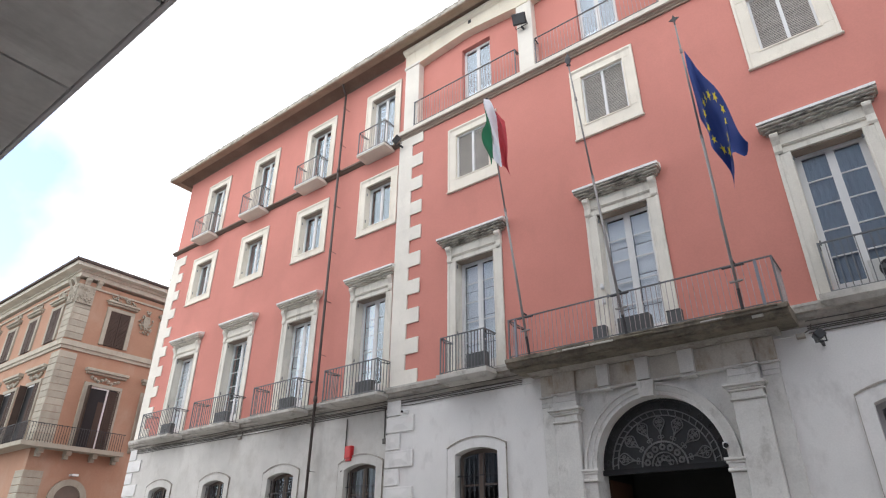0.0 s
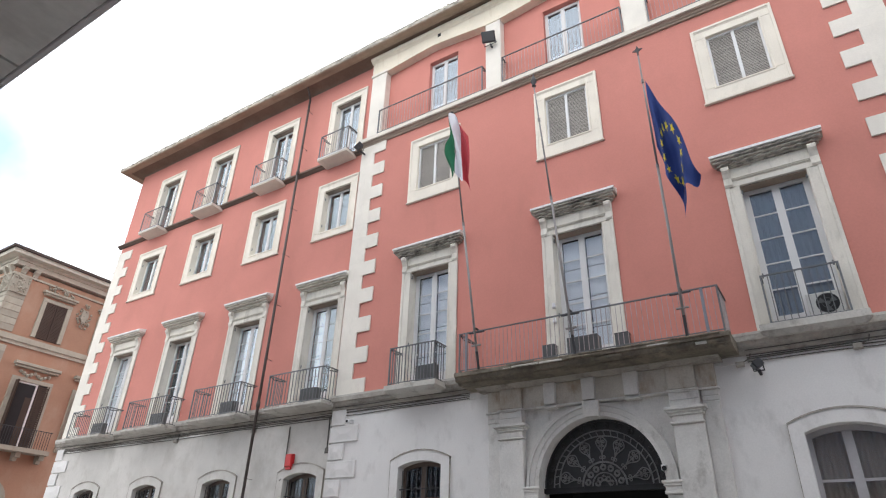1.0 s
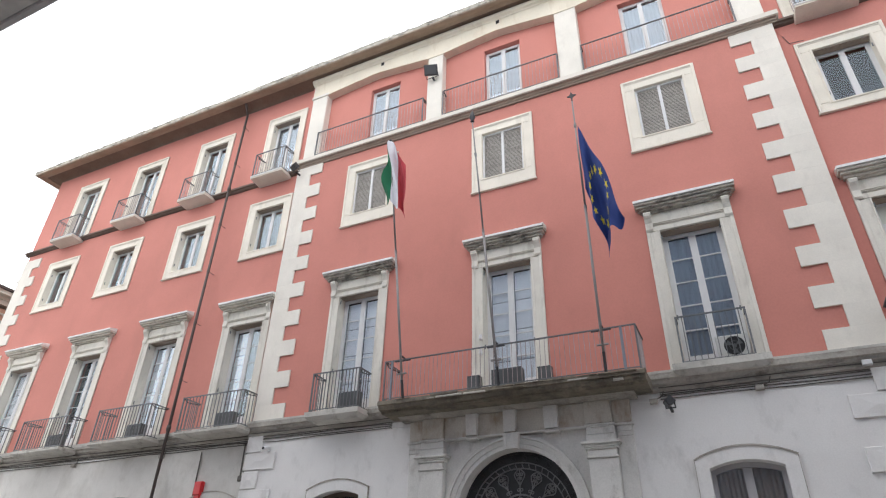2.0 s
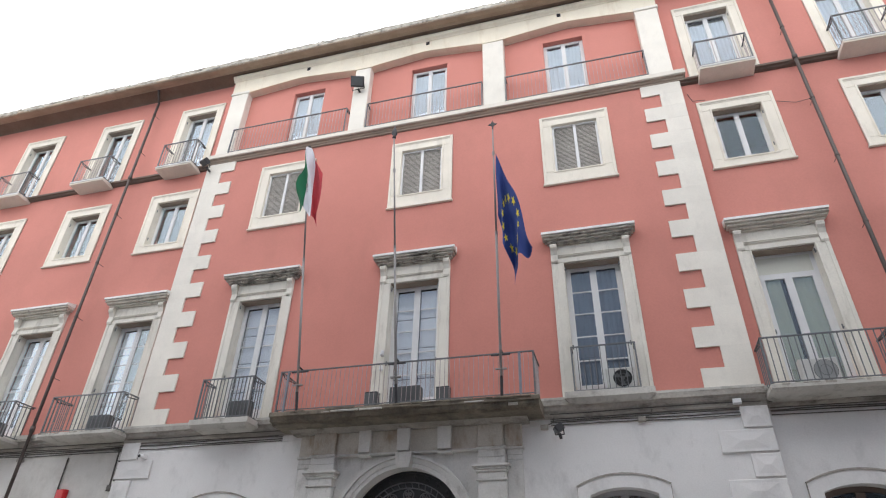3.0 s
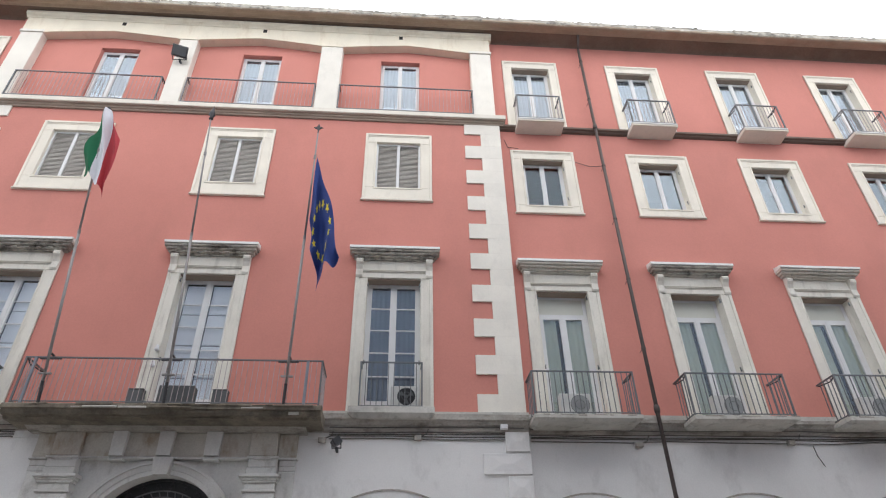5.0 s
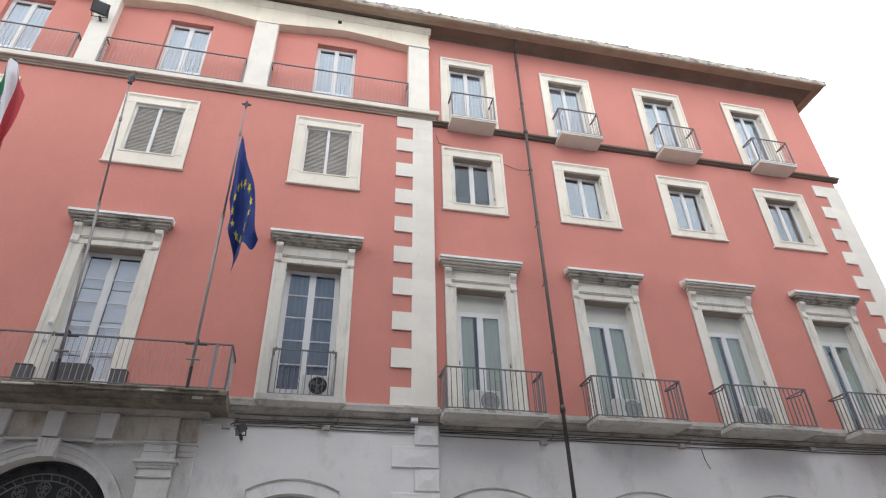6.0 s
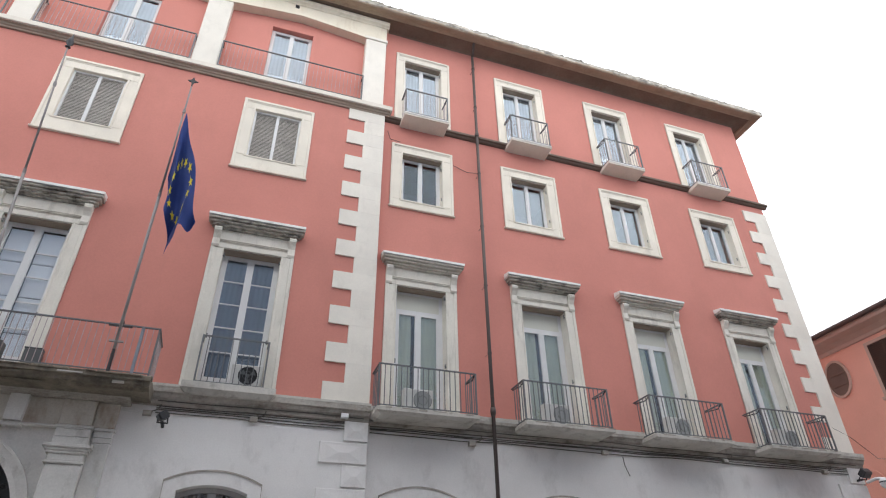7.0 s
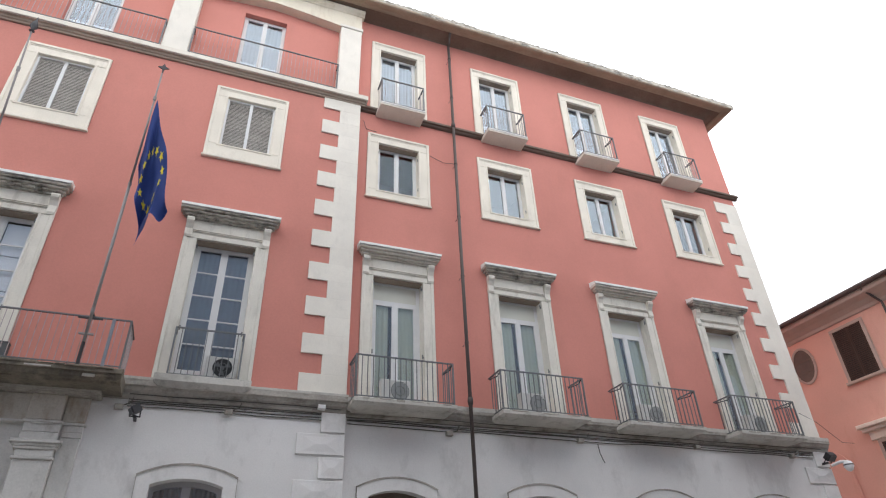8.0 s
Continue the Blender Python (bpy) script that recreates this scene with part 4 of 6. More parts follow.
for x in LEFT + RIGHT:
    bal = thing("balcony", "small painted attic balcony with thin iron railing", "balcony", "attic balconies")
    g = Geo()
    x0, x1, yf, yb = x - 0.84, x + 0.80, YW - 0.62, YW
    g.add([(x0, yb, 16.78), (x1, yb, 16.78), (x1 - 0.02, yf, 16.78), (x0 + 0.02, yf, 16.78), (x0, yb, 16.66), (x1, yb, 16.66), (x1 - 0.02, yf, 16.67), (x0 + 0.02, yf, 16.67),
           (x0 + 0.02, yb, 16.62), (x1 - 0.02, yb, 16.62)],
          [(0, 1, 2, 3), (3, 2, 6, 7), (2, 1, 5, 6), (0, 3, 7, 4), (7, 6, 9, 8), (6, 5, 9), (4, 7, 8), (0, 4, 8, 9, 5, 1)])
    part("slab", g, SLABW, bal, "cream painted slab with sloping underside")
    part("slab_lip", Geo().cbox(x0 + 0.03, x1 - 0.03, yf - 0.03, yf + 0.2, 16.735, 16.795, 0.012), CAPWHITE, bal)
    railing(bal, x0 + 0.06, x1 - 0.06, yf + 0.03, YW - 0.03, 16.79, 17.965, 0.13, posts=True, sq=0.015)
# centre: one deep side balcony, one flush rail, the long balcony over the portal
x = CENTRE[0]
bal = thing("balcony", "narrow stone balcony with grey iron railing beside the portal balcony", "balcony", "centre balconies")
part("slab", slab_geo(x - 0.98, x + 0.86, -0.72, YC - 0.15, 6.20, 6.45), SLAB, bal, "chipped grey stone slab")
railing(bal, x - 0.87, x + 0.76, -0.64, YC - 0.05, 6.45, 7.64, 0.12)
x = CENTRE[2]
bal = thing("balcony", "window guard rail standing on a stained stone sill", "balcony", "centre balconies")
part("slab", slab_geo(x - 1.02, x + 1.1, -0.36, YC - 0.15, 6.36, 6.63), SLAB, bal, "stained white stone sill")
railing(bal, x - 0.77, x + 0.79, -0.20, YC - 0.03, 6.63, 7.86, 0.14, posts=True)
bal = thing("balcony", "long eroded stone balcony over the portal with grey iron railing", "balcony", "centre balconies")
bx0, bx1, by = -3.46, 3.57, -1.08
g = Geo().prof([(YC - 0.15, 6.37), (by, 6.37), (by - 0.03, 6.34), (by - 0.03, 6.255), (by + 0.03, 6.245), (by + 0.06, 6.15), (by + 0.19, 6.135), (by + 0.23, 6.085), (YC - 0.15, 6.08)], bx0, bx1)
part("slab", g, ERODED, bal, "blackened and crumbling stone slab")
rnd_e = random.Random(8)


def chipped_row(name, x0, x1, y, depth, z0, z1, dark, pale, gap, long):
    """One course of uneven broken stones along the front of the slab."""
    xa = x0
    while xa < x1 - 0.12:
        xb = min(xa + rnd_e.uniform(0.12, long), x1)
        part(name, Geo().cbox(xa + 0.005, xb - 0.005, y + rnd_e.uniform(-0.04, 0.05), y + depth, z0 + rnd_e.uniform(0, 0.03), z1 + rnd_e.uniform(-0.012, 0.006), rnd_e.uniform(0.01, 0.026)), SLAB if rnd_e.random() < pale else dark, bal)
        xa = xb + rnd_e.uniform(0.0, gap)


chipped_row("edge_stone", bx0 - 0.02, bx1 + 0.02, by - 0.04, 0.25, 6.315, 6.375, ERODED, 0.1, 0.02, 0.9)
chipped_row("edge_stone", bx0, bx1, by - 0.045, 0.25, 6.25, 6.305, ERODED, 0.88, 0.07, 1.5)
chipped_row("chipped_block", bx0 + 0.03, bx1 - 0.03, by + 0.035, 0.25, 6.15, 6.235, ERODED, 0.15, 0.06, 0.9)
chipped_row("chipped_block", bx0 + 0.08, bx1 - 0.08, by + 0.17, 0.3, 6.085, 6.13, ERODED, 0.0, 0.05, 1.2)
railing(bal, bx0 + 0.10, bx1 - 0.08, -0.99, YC - 0.02, 6.38, 7.52, 0.125, sq=0.013)
for x in (3.15, bx0 + 0.32):
    part("post", Geo().box(x - 0.028, x + 0.028, -1.02, -0.96, 6.38, 7.50), POSTBLUE, bal, "stout blue-grey post")
for x0, x1 in ((-7.95, -3.10), (-2.25, 2.13), (2.99, 7.70)):
    bal = thing("loggia_railing", "thin iron railing between the loggia pilasters", "railing", "loggia railings")
    railing(bal, x0, x1, -0.13, YL - 0.04, 17.16, 18.41, 0.13, sq=0.013)

# ---- portal ----
p = thing("portal", "grey weathered stone portal with round arch and pilasters", "portal", "", "structure")
SP, HALF, RISE = 3.48, 1.56, 1.60
inner = [(PORTAL - HALF, -0.1)] + arc(PORTAL, HALF, SP, RISE, 32) + [(PORTAL + HALF, -0.1)]
plate_out = [(PORTAL + 2.02, -0.1), (PORTAL + 2.02, 5.64), (PORTAL - 2.02, 5.64), (PORTAL - 2.02, -0.1)]
part("spandrel", Geo().plate(inner + plate_out, YC - 0.01, YC + 0.55), STONE, p)
for r0, r1, y in ((1.562, 1.66, -0.055), (1.662, 1.79, -0.085), (1.792, 1.86, -0.13)):
    part("archivolt", Geo().band(arc(PORTAL, r0, SP, r0 * 1.026, 32), arc(PORTAL, r1, SP, r1 * 1.026, 32), y, YC), STONE, p)
ky = Geo().plate([(PORTAL - 0.17, 5.04), (PORTAL + 0.17, 5.04), (PORTAL + 0.22, 5.425), (PORTAL - 0.22, 5.425)], -0.24, YC)
for k in range(4):
    ky.plate([(PORTAL - 0.145 + k * 0.085, 5.07), (PORTAL - 0.105 + k * 0.085, 5.07), (PORTAL - 0.125 + k * 0.1, 5.41), (PORTAL - 0.18 + k * 0.1, 5.41)], -0.255, -0.24)
part("keystone", ky, STONE, p)
for d in (-1, 1):
    def span(a, b):
        return sorted((PORTAL + d * a, PORTAL + d * b))
    part("jamb", Geo().cbox(*span(HALF, 1.92), -0.10, YC, -0.1, 3.2, 0.02), STONE, p)
    im = Geo()
    for z0, z1, e in ((3.20, 3.27, 0.02), (3.27, 3.37, 0.0), (3.37, 3.43, 0.03), (3.43, 3.49, 0.06)):
        im.cbox(*span(HALF - 0.02 - e, 1.93 + e * 0.3), -0.13 - e, YC, z0, z1, 0.012)
    part("impost", im, STONE, p)
    part("pilaster", Geo().cbox(*span(1.90, 2.59), -0.17, YC, -0.1, 4.67, 0.02), STONE, p)
    part("back_pilaster", Geo().cbox(*span(2.591, 2.98), -0.06, YC, -0.1, 5.15, 0.02), STONE, p)
    cp = Geo()
    for z0, z1, e in ((4.67, 4.72, 0.04), (4.72, 4.865, 0.005), (4.865, 4.92, 0.05), (4.92, 4.975, 0.08), (4.975, 5.045, 0.13), (5.045, 5.21, 0.015), (5.214, 5.405, 0.0)):
        cp.cbox(*span(1.90 - e, 2.57 + e), -0.18 - e, YC, z0, z1, 0.015)
    part("capital", cp, STONE, p)
    part("capital_return", Geo().cbox(*span(2.61, 2.99), -0.07, YC, 5.15, 5.26, 0.012).cbox(*span(2.61, 2.98), -0.065, YC, 5.265, 5.40, 0.012), STONE, p)
    dk = Geo().cbox(*span(1.90, 2.54), -0.20, YC, 5.46, 6.01, 0.02)
    dk.cbox(*span(2.541, 2.98), -0.08, YC, 5.46, 6.01, 0.02)
    part("entablature_block", dk, FRIEZE, p)
    part("fillet", Geo().cbox(*span(1.87, 2.60), -0.23, YC, 5.405, 5.455, 0.012).cbox(*span(2.601, 3.02), -0.12, YC, 5.405, 5.455, 0.012).cbox(*span(2.03, 2.43), -0.22, YC, 5.375, 5.404, 0.01), STONE, p)
part("frieze", Geo().cbox(PORTAL - 1.898, PORTAL + 1.898, -0.12, YC, 5.455, 6.01, 0.01), FRIEZE, p)
part("architrave", Geo().cbox(PORTAL - 1.868, PORTAL + 1.868, -0.17, YC, 5.405, 5.454, 0.015), STONE, p)
for xx, w in ((-1.075, 0.16), (-0.02, 0.17), (1.06, 0.18)):
    part("frieze_block", Geo().plate([(PORTAL + xx - w * 0.92, 5.46), (PORTAL + xx + w * 0.92, 5.46), (PORTAL + xx + w, 6.01), (PORTAL + xx - w, 6.01)], -0.25, YC - 0.1), STONE, p)
    if abs(xx) > 0.5:
        part("drops", Geo().cbox(PORTAL + xx - w, PORTAL + xx + w, -0.22, YC, 5.36, 5.404, 0.012), STONE, p)
part("cornice", Geo().prof([(YC, 6.01), (-0.23, 6.01), (-0.24, 6.03), (-0.30, 6.03), (-0.31, 6.048), (-0.37, 6.048), (-0.38, 6.064), (-0.44, 6.064), (-0.45, 6.078), (YC, 6.078)], PORTAL - 3.18, PORTAL + 3.18), BANDST, p)
# iron fanlight
fan = thing("fanlight", "dark wrought iron fanlight with scrolls in the arch", "fanlight", "", "structure")
fy = YC + 0.32
SZ = 3.50
part("pane", Geo().plate([(PORTAL - HALF, SZ - 0.05)] + arc(PORTAL, HALF, SP + 0.02, RISE - 0.02, 28) + [(PORTAL + HALF, SZ - 0.05)], fy + 0.04, fy + 0.05), DUSTY, fan, "dusty dark glass")
part("transom", Geo().box(PORTAL - 1.6, PORTAL + 1.6, fy - 0.08, fy + 0.08, SZ - 0.14, SZ - 0.02), BLACK, fan)
for r, w in ((1.555, 0.03), (1.31, 0.014), (1.17, 0.014), (0.55, 0.02), (0.30, 0.014)):
    part("ring", Geo().band(arc(PORTAL, r - w, SZ, r - w, 28), arc(PORTAL, r + w, SZ, r + w, 28), fy - 0.015, fy + 0.015), DARKIRON if r > 1.5 else FANIRON, fan)


def at_polar(r, a):
    return (PORTAL + r * math.cos(a), fy, SZ + r * math.sin(a))


def loop(r, a, rad, tube=0.013, turns=1.0, shrink=0.0):
    """A ring or a scroll round the place r, a."""
    c = at_polar(r, a)
    n = int(9 * turns)
    return Geo().tube([(c[0] + rad * (1 - shrink * k / n) * math.cos(a + 6.283 * turns * k / n), fy, c[2] + rad * (1 - shrink * k / n) * math.sin(a + 6.283 * turns * k / n)) for k in range(n + 1)], tube, 4)


def petal(a, r0, r1, w):
    """A drop with a rounded head, a stem with knops and scrolls inside."""
    g = Geo()
    for s in (-1, 1):
        g.tube([at_polar(r0 + (r1 - r0) * (0.24 + 0.76 * k / 12), a + s * w * math.sin(math.pi * (k / 12) ** 1.7)) for k in range(13)], 0.016, 5)
    g.tube([at_polar(r0, a), at_polar(r1, a)], 0.013, 4)
    return g


N_PETAL = 7
for k in range(N_PETAL):
    a = math.pi * (k + 0.5) / N_PETAL
    pe = part("petal", petal(a, 0.56, 1.16, 0.135), FANIRON, fan)
    for s in (-1, 1):
        part("scroll", loop(1.03, a + s * 0.052, 0.045, 0.012, 1.6, 0.6), FANIRON, pe)
        part("scroll", loop(0.93, a + s * 0.038, 0.032, 0.011, 1.6, 0.6), FANIRON, pe)
        part("scroll", loop(0.66, a + s * 0.06, 0.032, 0.014), FANIRON, pe)
for k in range(7):
    part("rosette", loop(0.425, math.pi * (k + 0.5) / 7, 0.078, 0.018, 2.2, 0.5), FANIRON, fan)
for k in range(5):
    part("rosette", loop(0.17, math.pi * (k + 0.5) / 5, 0.075, 0.014, 1.7, 0.6), FANIRON, fan)
for k in range(22):
    a = math.pi * (k + 0.5) / 22
    part("lattice_bar", Geo().tube([at_polar(1.17, a - 0.02), at_polar(1.31, a + 0.02)], 0.014, 4), FANIRON, fan)
for k in range(14):
    part("leaf_scroll", loop(1.42, math.pi * (k + 0.5) / 14, 0.085, 0.014, 1.5, 0.6), DARKIRON, fan)
structure("door_1", Geo().box(PORTAL - 1.62, PORTAL - 1.55, YC + 0.6, YC + 2.0, -0.1, 3.3), WOOD, "open dark brown wooden door leaf in the passage")
structure("door_2", Geo().box(PORTAL + 1.55, PORTAL + 1.62, YC + 0.6, YC + 2.0, -0.1, 3.3), WOOD, "open dark brown wooden door leaf in the passage")
# Passage walls take the near-black room colour to look unlit.
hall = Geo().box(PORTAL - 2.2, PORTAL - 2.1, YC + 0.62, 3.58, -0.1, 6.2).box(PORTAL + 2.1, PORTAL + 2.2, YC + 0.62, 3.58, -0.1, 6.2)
structure("wall_passage", hall, ROOM, "near-black walls of the entrance passage, darkness put into the colour")

# ---- quoins: single blocks ----
def quoin_mesh(key, w, h, d, mat, pyramid=0.0):
    if key in bpy.data.meshes:
        return bpy.data.meshes[key]
    g = Geo().cbox(-w / 2, w / 2, -d, 0, -h / 2, h / 2, 0.012 if pyramid else 0.003)
    if pyramid:
        a, b = w * 0.36, h * 0.36
        g.add([(-a, -d, -b), (a, -d, -b), (a, -d, b), (-a, -d, b), (-a * 0.3, -d - pyramid, 0), (a * 0.3, -d - pyramid, 0)], [(0, 1, 5, 4), (1, 2, 5), (2, 3, 4, 5), (3, 0, 4)])
    return g.mesh(key, mat)


def quoin_column(parent, x_edge, side, yf, z_lo, z_hi, long_w, short_w, period, n):
    h = period / 2
    for k in range(n):
        for j, w in enumerate((long_w, short_w)):
            z = z_lo + k * period + j * h + h / 2
            if z + h / 2 > z_hi + 0.05:
                continue
            me = quoin_mesh("quoin_%d" % round(w * 1000), w, h + 0.002, 0.05, QUOIN)
            piece("quoin", me, parent, (x_edge - side * w / 2, yf, z))


for nm, xe, s, yf, lw, sw, n in (("wall_quoins_centre_right", XQ + 0.02, 1, YC, 1.23, 0.68, 10), ("wall_quoins_centre_left", XQL - 0.02, -1, YC, 1.23, 0.68, 10),
                                 ("wall_quoins_end_right", XR + 0.02, 1, YW, 1.18, 0.70, 10), ("wall_quoins_end_left", XL - 0.02, -1, YW, 1.18, 0.70, 10)):
    q = thing(nm, "alternating long and short cream quoins", "", "", "structure")
    quoin_column(q, xe, s, yf, 6.55, 16.84, lw, sw, 1.088 if abs(xe) < 9 else 1.035, n)
for xe, s, yf, nm in ((XQ + 0.03, 1, YC, "wall_rustic_centre_right"), (XQL - 0.03, -1, YC, "wall_rustic_centre_left"), (XR + 0.03, 1, YW, "wall_rustic_end_right"), (XL - 0.03, -1, YW, "wall_rustic_end_left")):
    q = thing(nm, "white rusticated corner blocks with worn diamond points", "", "", "structure")
    for k in range(11):
        w = 0.60 if k % 2 == 0 else 1.16
        z = 5.885 - k * 0.535
        me = quoin_mesh("rustic_%d" % round(w * 1000), w, 0.49, 0.055, WHITEWALL, 0.022)
        piece("quoin", me, q, (xe - s * w / 2, yf, z))

# ---- downpipes ----
for x in (11.95, -12.30):
    dp = thing("downpipe", "dark brown metal downpipe from eave to street", "downpipe", "downpipes")
    part("pipe", Geo().rod((x, YW - 0.30, -0.1), (x, YW - 0.30, 21.0), 0.052, 10).rod((x, YW - 0.30, 21.0), (x, YW - 0.55, 21.56), 0.052, 10), PIPE, dp, "", True)
    for z in (6.7, 16.8):
        part("joint", Geo().lathe([(0.07, -0.10), (0.08, 0.0), (0.07, 0.10)], (x, YW - 0.30, z), 10), PIPE, dp, "", True)
    for z in (1.5, 4.2, 8.4, 10.6, 12.8, 15.0, 18.2, 20.3):
        part("clamp", Geo().lathe([(0.066, -0.02), (0.066, 0.02)], (x, YW - 0.30, z), 10).box(x - 0.005, x + 0.005, YW - 0.25, YW + 0.01, z - 0.008, z + 0.008), PIPE, dp)


# ---- air conditioners ----
def air_conditioner(x, y, z, w, h, d, casing, fan_x, label):
    ac = thing("air_conditioner", label, "air conditioner", "outdoor units on the balconies")
    part("casing", Geo().cbox(x - w / 2, x + w / 2, y - d / 2, y + d / 2, z + 0.06, z + 0.06 + h, 0.025), casing, ac)
    for s in (-1, 1):
        part("foot", Geo().box(x + s * w * 0.36 - 0.03, x + s * w * 0.36 + 0.03, y - d / 2 - 0.02, y + d / 2 + 0.02, z, z + 0.06), BLACK, ac)
    r = h * 0.40
    cx, cz, fy_ = x + fan_x, z + 0.06 + h / 2, y - d / 2
    disc = Geo()
    ring = [(cx + r * math.cos(q), cz + r * math.sin(q)) for q in [2 * math.pi * k / 24 for k in range(24)]]
    disc.plate(ring, fy_ - 0.006, fy_ + 0.02)
    part("fan_opening", disc, BLACK if casing is ACWHITE and x < 8 else ACMID if casing is ACWHITE else ACGREY, ac)
    blades = Geo()
    for k in range(3):
        a = k * 2 * math.pi / 3 + 0.5
        blades.add([(cx + 0.03 * math.cos(a), fy_ - 0.01, cz + 0.03 * math.sin(a)), (cx + r * 0.85 * math.cos(a - 0.35), fy_ - 0.012, cz + r * 0.85 * math.sin(a - 0.35)),
                    (cx + r * 0.9 * math.cos(a + 0.4), fy_ - 0.008, cz + r * 0.9 * math.sin(a + 0.4))], [(0, 1, 2)])
    blades.plate([(cx + 0.05 * math.cos(q), cz + 0.05 * math.sin(q)) for q in [k * 0.7854 for k in range(8)]], fy_ - 0.02, fy_ - 0.008)
    part("fan", blades, ACMID if casing is ACWHITE and x > 8 else ACGREY, ac)
    for k in (2, 4):
        rr = r * k / 4
        g = Geo().band([(cx + (rr - 0.004) * math.cos(q), cz + (rr - 0.004) * math.sin(q)) for q in [2 * math.pi * j / 24 for j in range(25)]],
                       [(cx + (rr + 0.004) * math.cos(q), cz + (rr + 0.004) * math.sin(q)) for q in [2 * math.pi * j / 24 for j in range(25)]], fy_ - 0.03, fy_ - 0.022)
        part("grille_ring", g, ACGREY, ac)
    return ac


for x in RIGHT:
    air_conditioner(x - 0.20, YW - 0.36, 6.36, 0.78, 0.60, 0.28, ACWHITE, 0.10, "white air conditioner unit on the balcony floor")
for x in LEFT:
    air_conditioner(x + 0.30, YW - 0.36, 6.36, 0.72, 0.52, 0.28, ACGREY, 0.08, "grey-finned air conditioner unit on the balcony floor")
air_conditioner(CENTRE[0] + 0.26, -0.27, 6.45, 0.68, 0.52, 0.28, ACGREY, 0.08, "grey-finned air conditioner unit on the balcony floor")
air_conditioner(CENTRE[2] + 0.36, 0.02, 6.63, 0.70, 0.56, 0.26, ACWHITE, 0.04, "white air conditioner unit with black fan on the window sill")
air_conditioner(0.02, -0.34, 6.37, 0.82, 0.62, 0.32, ACGREY, 0.1, "large grey air conditioner unit on the portal balcony")
for z in (7.78, 8.22):
    ins = thing("insulator", "small white porcelain cable insulator on the window jamb", "insulator", "insulators on the window jamb")
    part("body", Geo().lathe([(0.02, -0.09), (0.055, -0.06), (0.06, 0.0), (0.035, 0.03), (0.05, 0.06), (0.02, 0.09)], (-0.86, -0.06, z), 8), WHITEPL, ins, "", True)
    part("hook", Geo().rod((-0.86, -0.06, z - 0.03), (-0.86, YC, z - 0.03), 0.012, 5), DARKIRON, ins)
# Made-up blocks in place of the dark greenish stains on the jamb bases.
for x in (-1.02, 0.98):
    bx = thing("jamb_foot_stain", "grey block standing for the dark stain at the jamb foot", "cabinet", "cabinets on the portal balcony")
    part("body", Geo().cbox(x - 0.17, x + 0.17, -0.25, -0.03, 6.372, 7.03, 0.015), ACGREY, bx)
    part("lid", Geo().cbox(x - 0.18, x + 0.18, -0.26, -0.03, 7.03, 7.055, 0.01), ACGREY, bx)


# ---- flagpoles and flags ----
def flagpole(foot, top, label, finial):
    fp = thing("flagpole", label, "flagpole", "flagpoles over the portal")
    foot, top = Vector(foot), Vector(top)
    d = (top - foot).normalized()
    part("pole", Geo().rod(foot, foot + d * 4.2, 0.034, 10).rod(foot + d * 4.2, top, 0.027, 10, 0.02), POLE, fp, "", True)
    for k in (1.15, 4.2, 6.6):
        q = foot + d * k
        part("collar", Geo().rod(q - d * 0.05, q + d * 0.05, 0.038, 10), POLE, fp)
    part("foot_socket", Geo().rod(foot - d * 0.08, foot + d * 0.45, 0.036, 10), DARKIRON, fp)
    b = foot + d * 1.12
    part("clamp_arm", Geo().box(b.x - 0.28, b.x + 0.20, -1.025, -0.985, 7.45, 7.485).rod(b, (b.x, -0.99, b.z), 0.025, 6), DARKIRON, fp)
    b = foot + d * 0.62
    part("stay", Geo().box(b.x - 0.14, b.x + 0.14, b.y - 0.03, b.y + 0.03, b.z - 0.015, b.z + 0.02).rod((b.x, b.y, b.z), (b.x, -0.95, 6.39), 0.014, 6), POLE, fp)
    if finial == "spear":
        part("finial", Geo().lathe([(0.02, 0), (0.065, 0.03), (0.03, 0.08), (0.09, 0.18), (0.07, 0.28), (0.02, 0.43), (0.004, 0.54)], tuple(top), 10), DARKIRON, fp, "", True)
    elif finial == "star":
        pts = [(top.x + (0.13 if k % 2 == 0 else 0.055) * math.sin(k * math.pi / 4), top.z + 0.2 + (0.15 if k % 2 == 0 else 0.06) * math.cos(k * math.pi / 4)) for k in range(8)]
        part("finial", Geo().plate(pts, top.y - 0.015, top.y + 0.015).rod(top, top + Vector((0, 0, 0.12)), 0.02, 6), DARKIRON, fp)
    else:
        part("finial", Geo().lathe([(0.03, 0), (0.05, 0.03), (0.045, 0.07), (0.01, 0.09)], tuple(top), 10), DARKIRON, fp, "", True)
    return foot, top, d


POLES = (((-2.75, -1.00, 6.44), (-2.86, -2.50, 14.22), "grey flagpole with the green, white and red flag", "ball"),
         ((0.0, -1.00, 6.44), (-0.05, -2.52, 13.98), "grey flagpole with a spear finial and no flag", "spear"),
         ((2.69, -1.00, 6.44), (2.92, -2.50, 13.65), "grey flagpole with a star finial and the blue flag", "star"))
made = [flagpole(*q) for q in POLES]


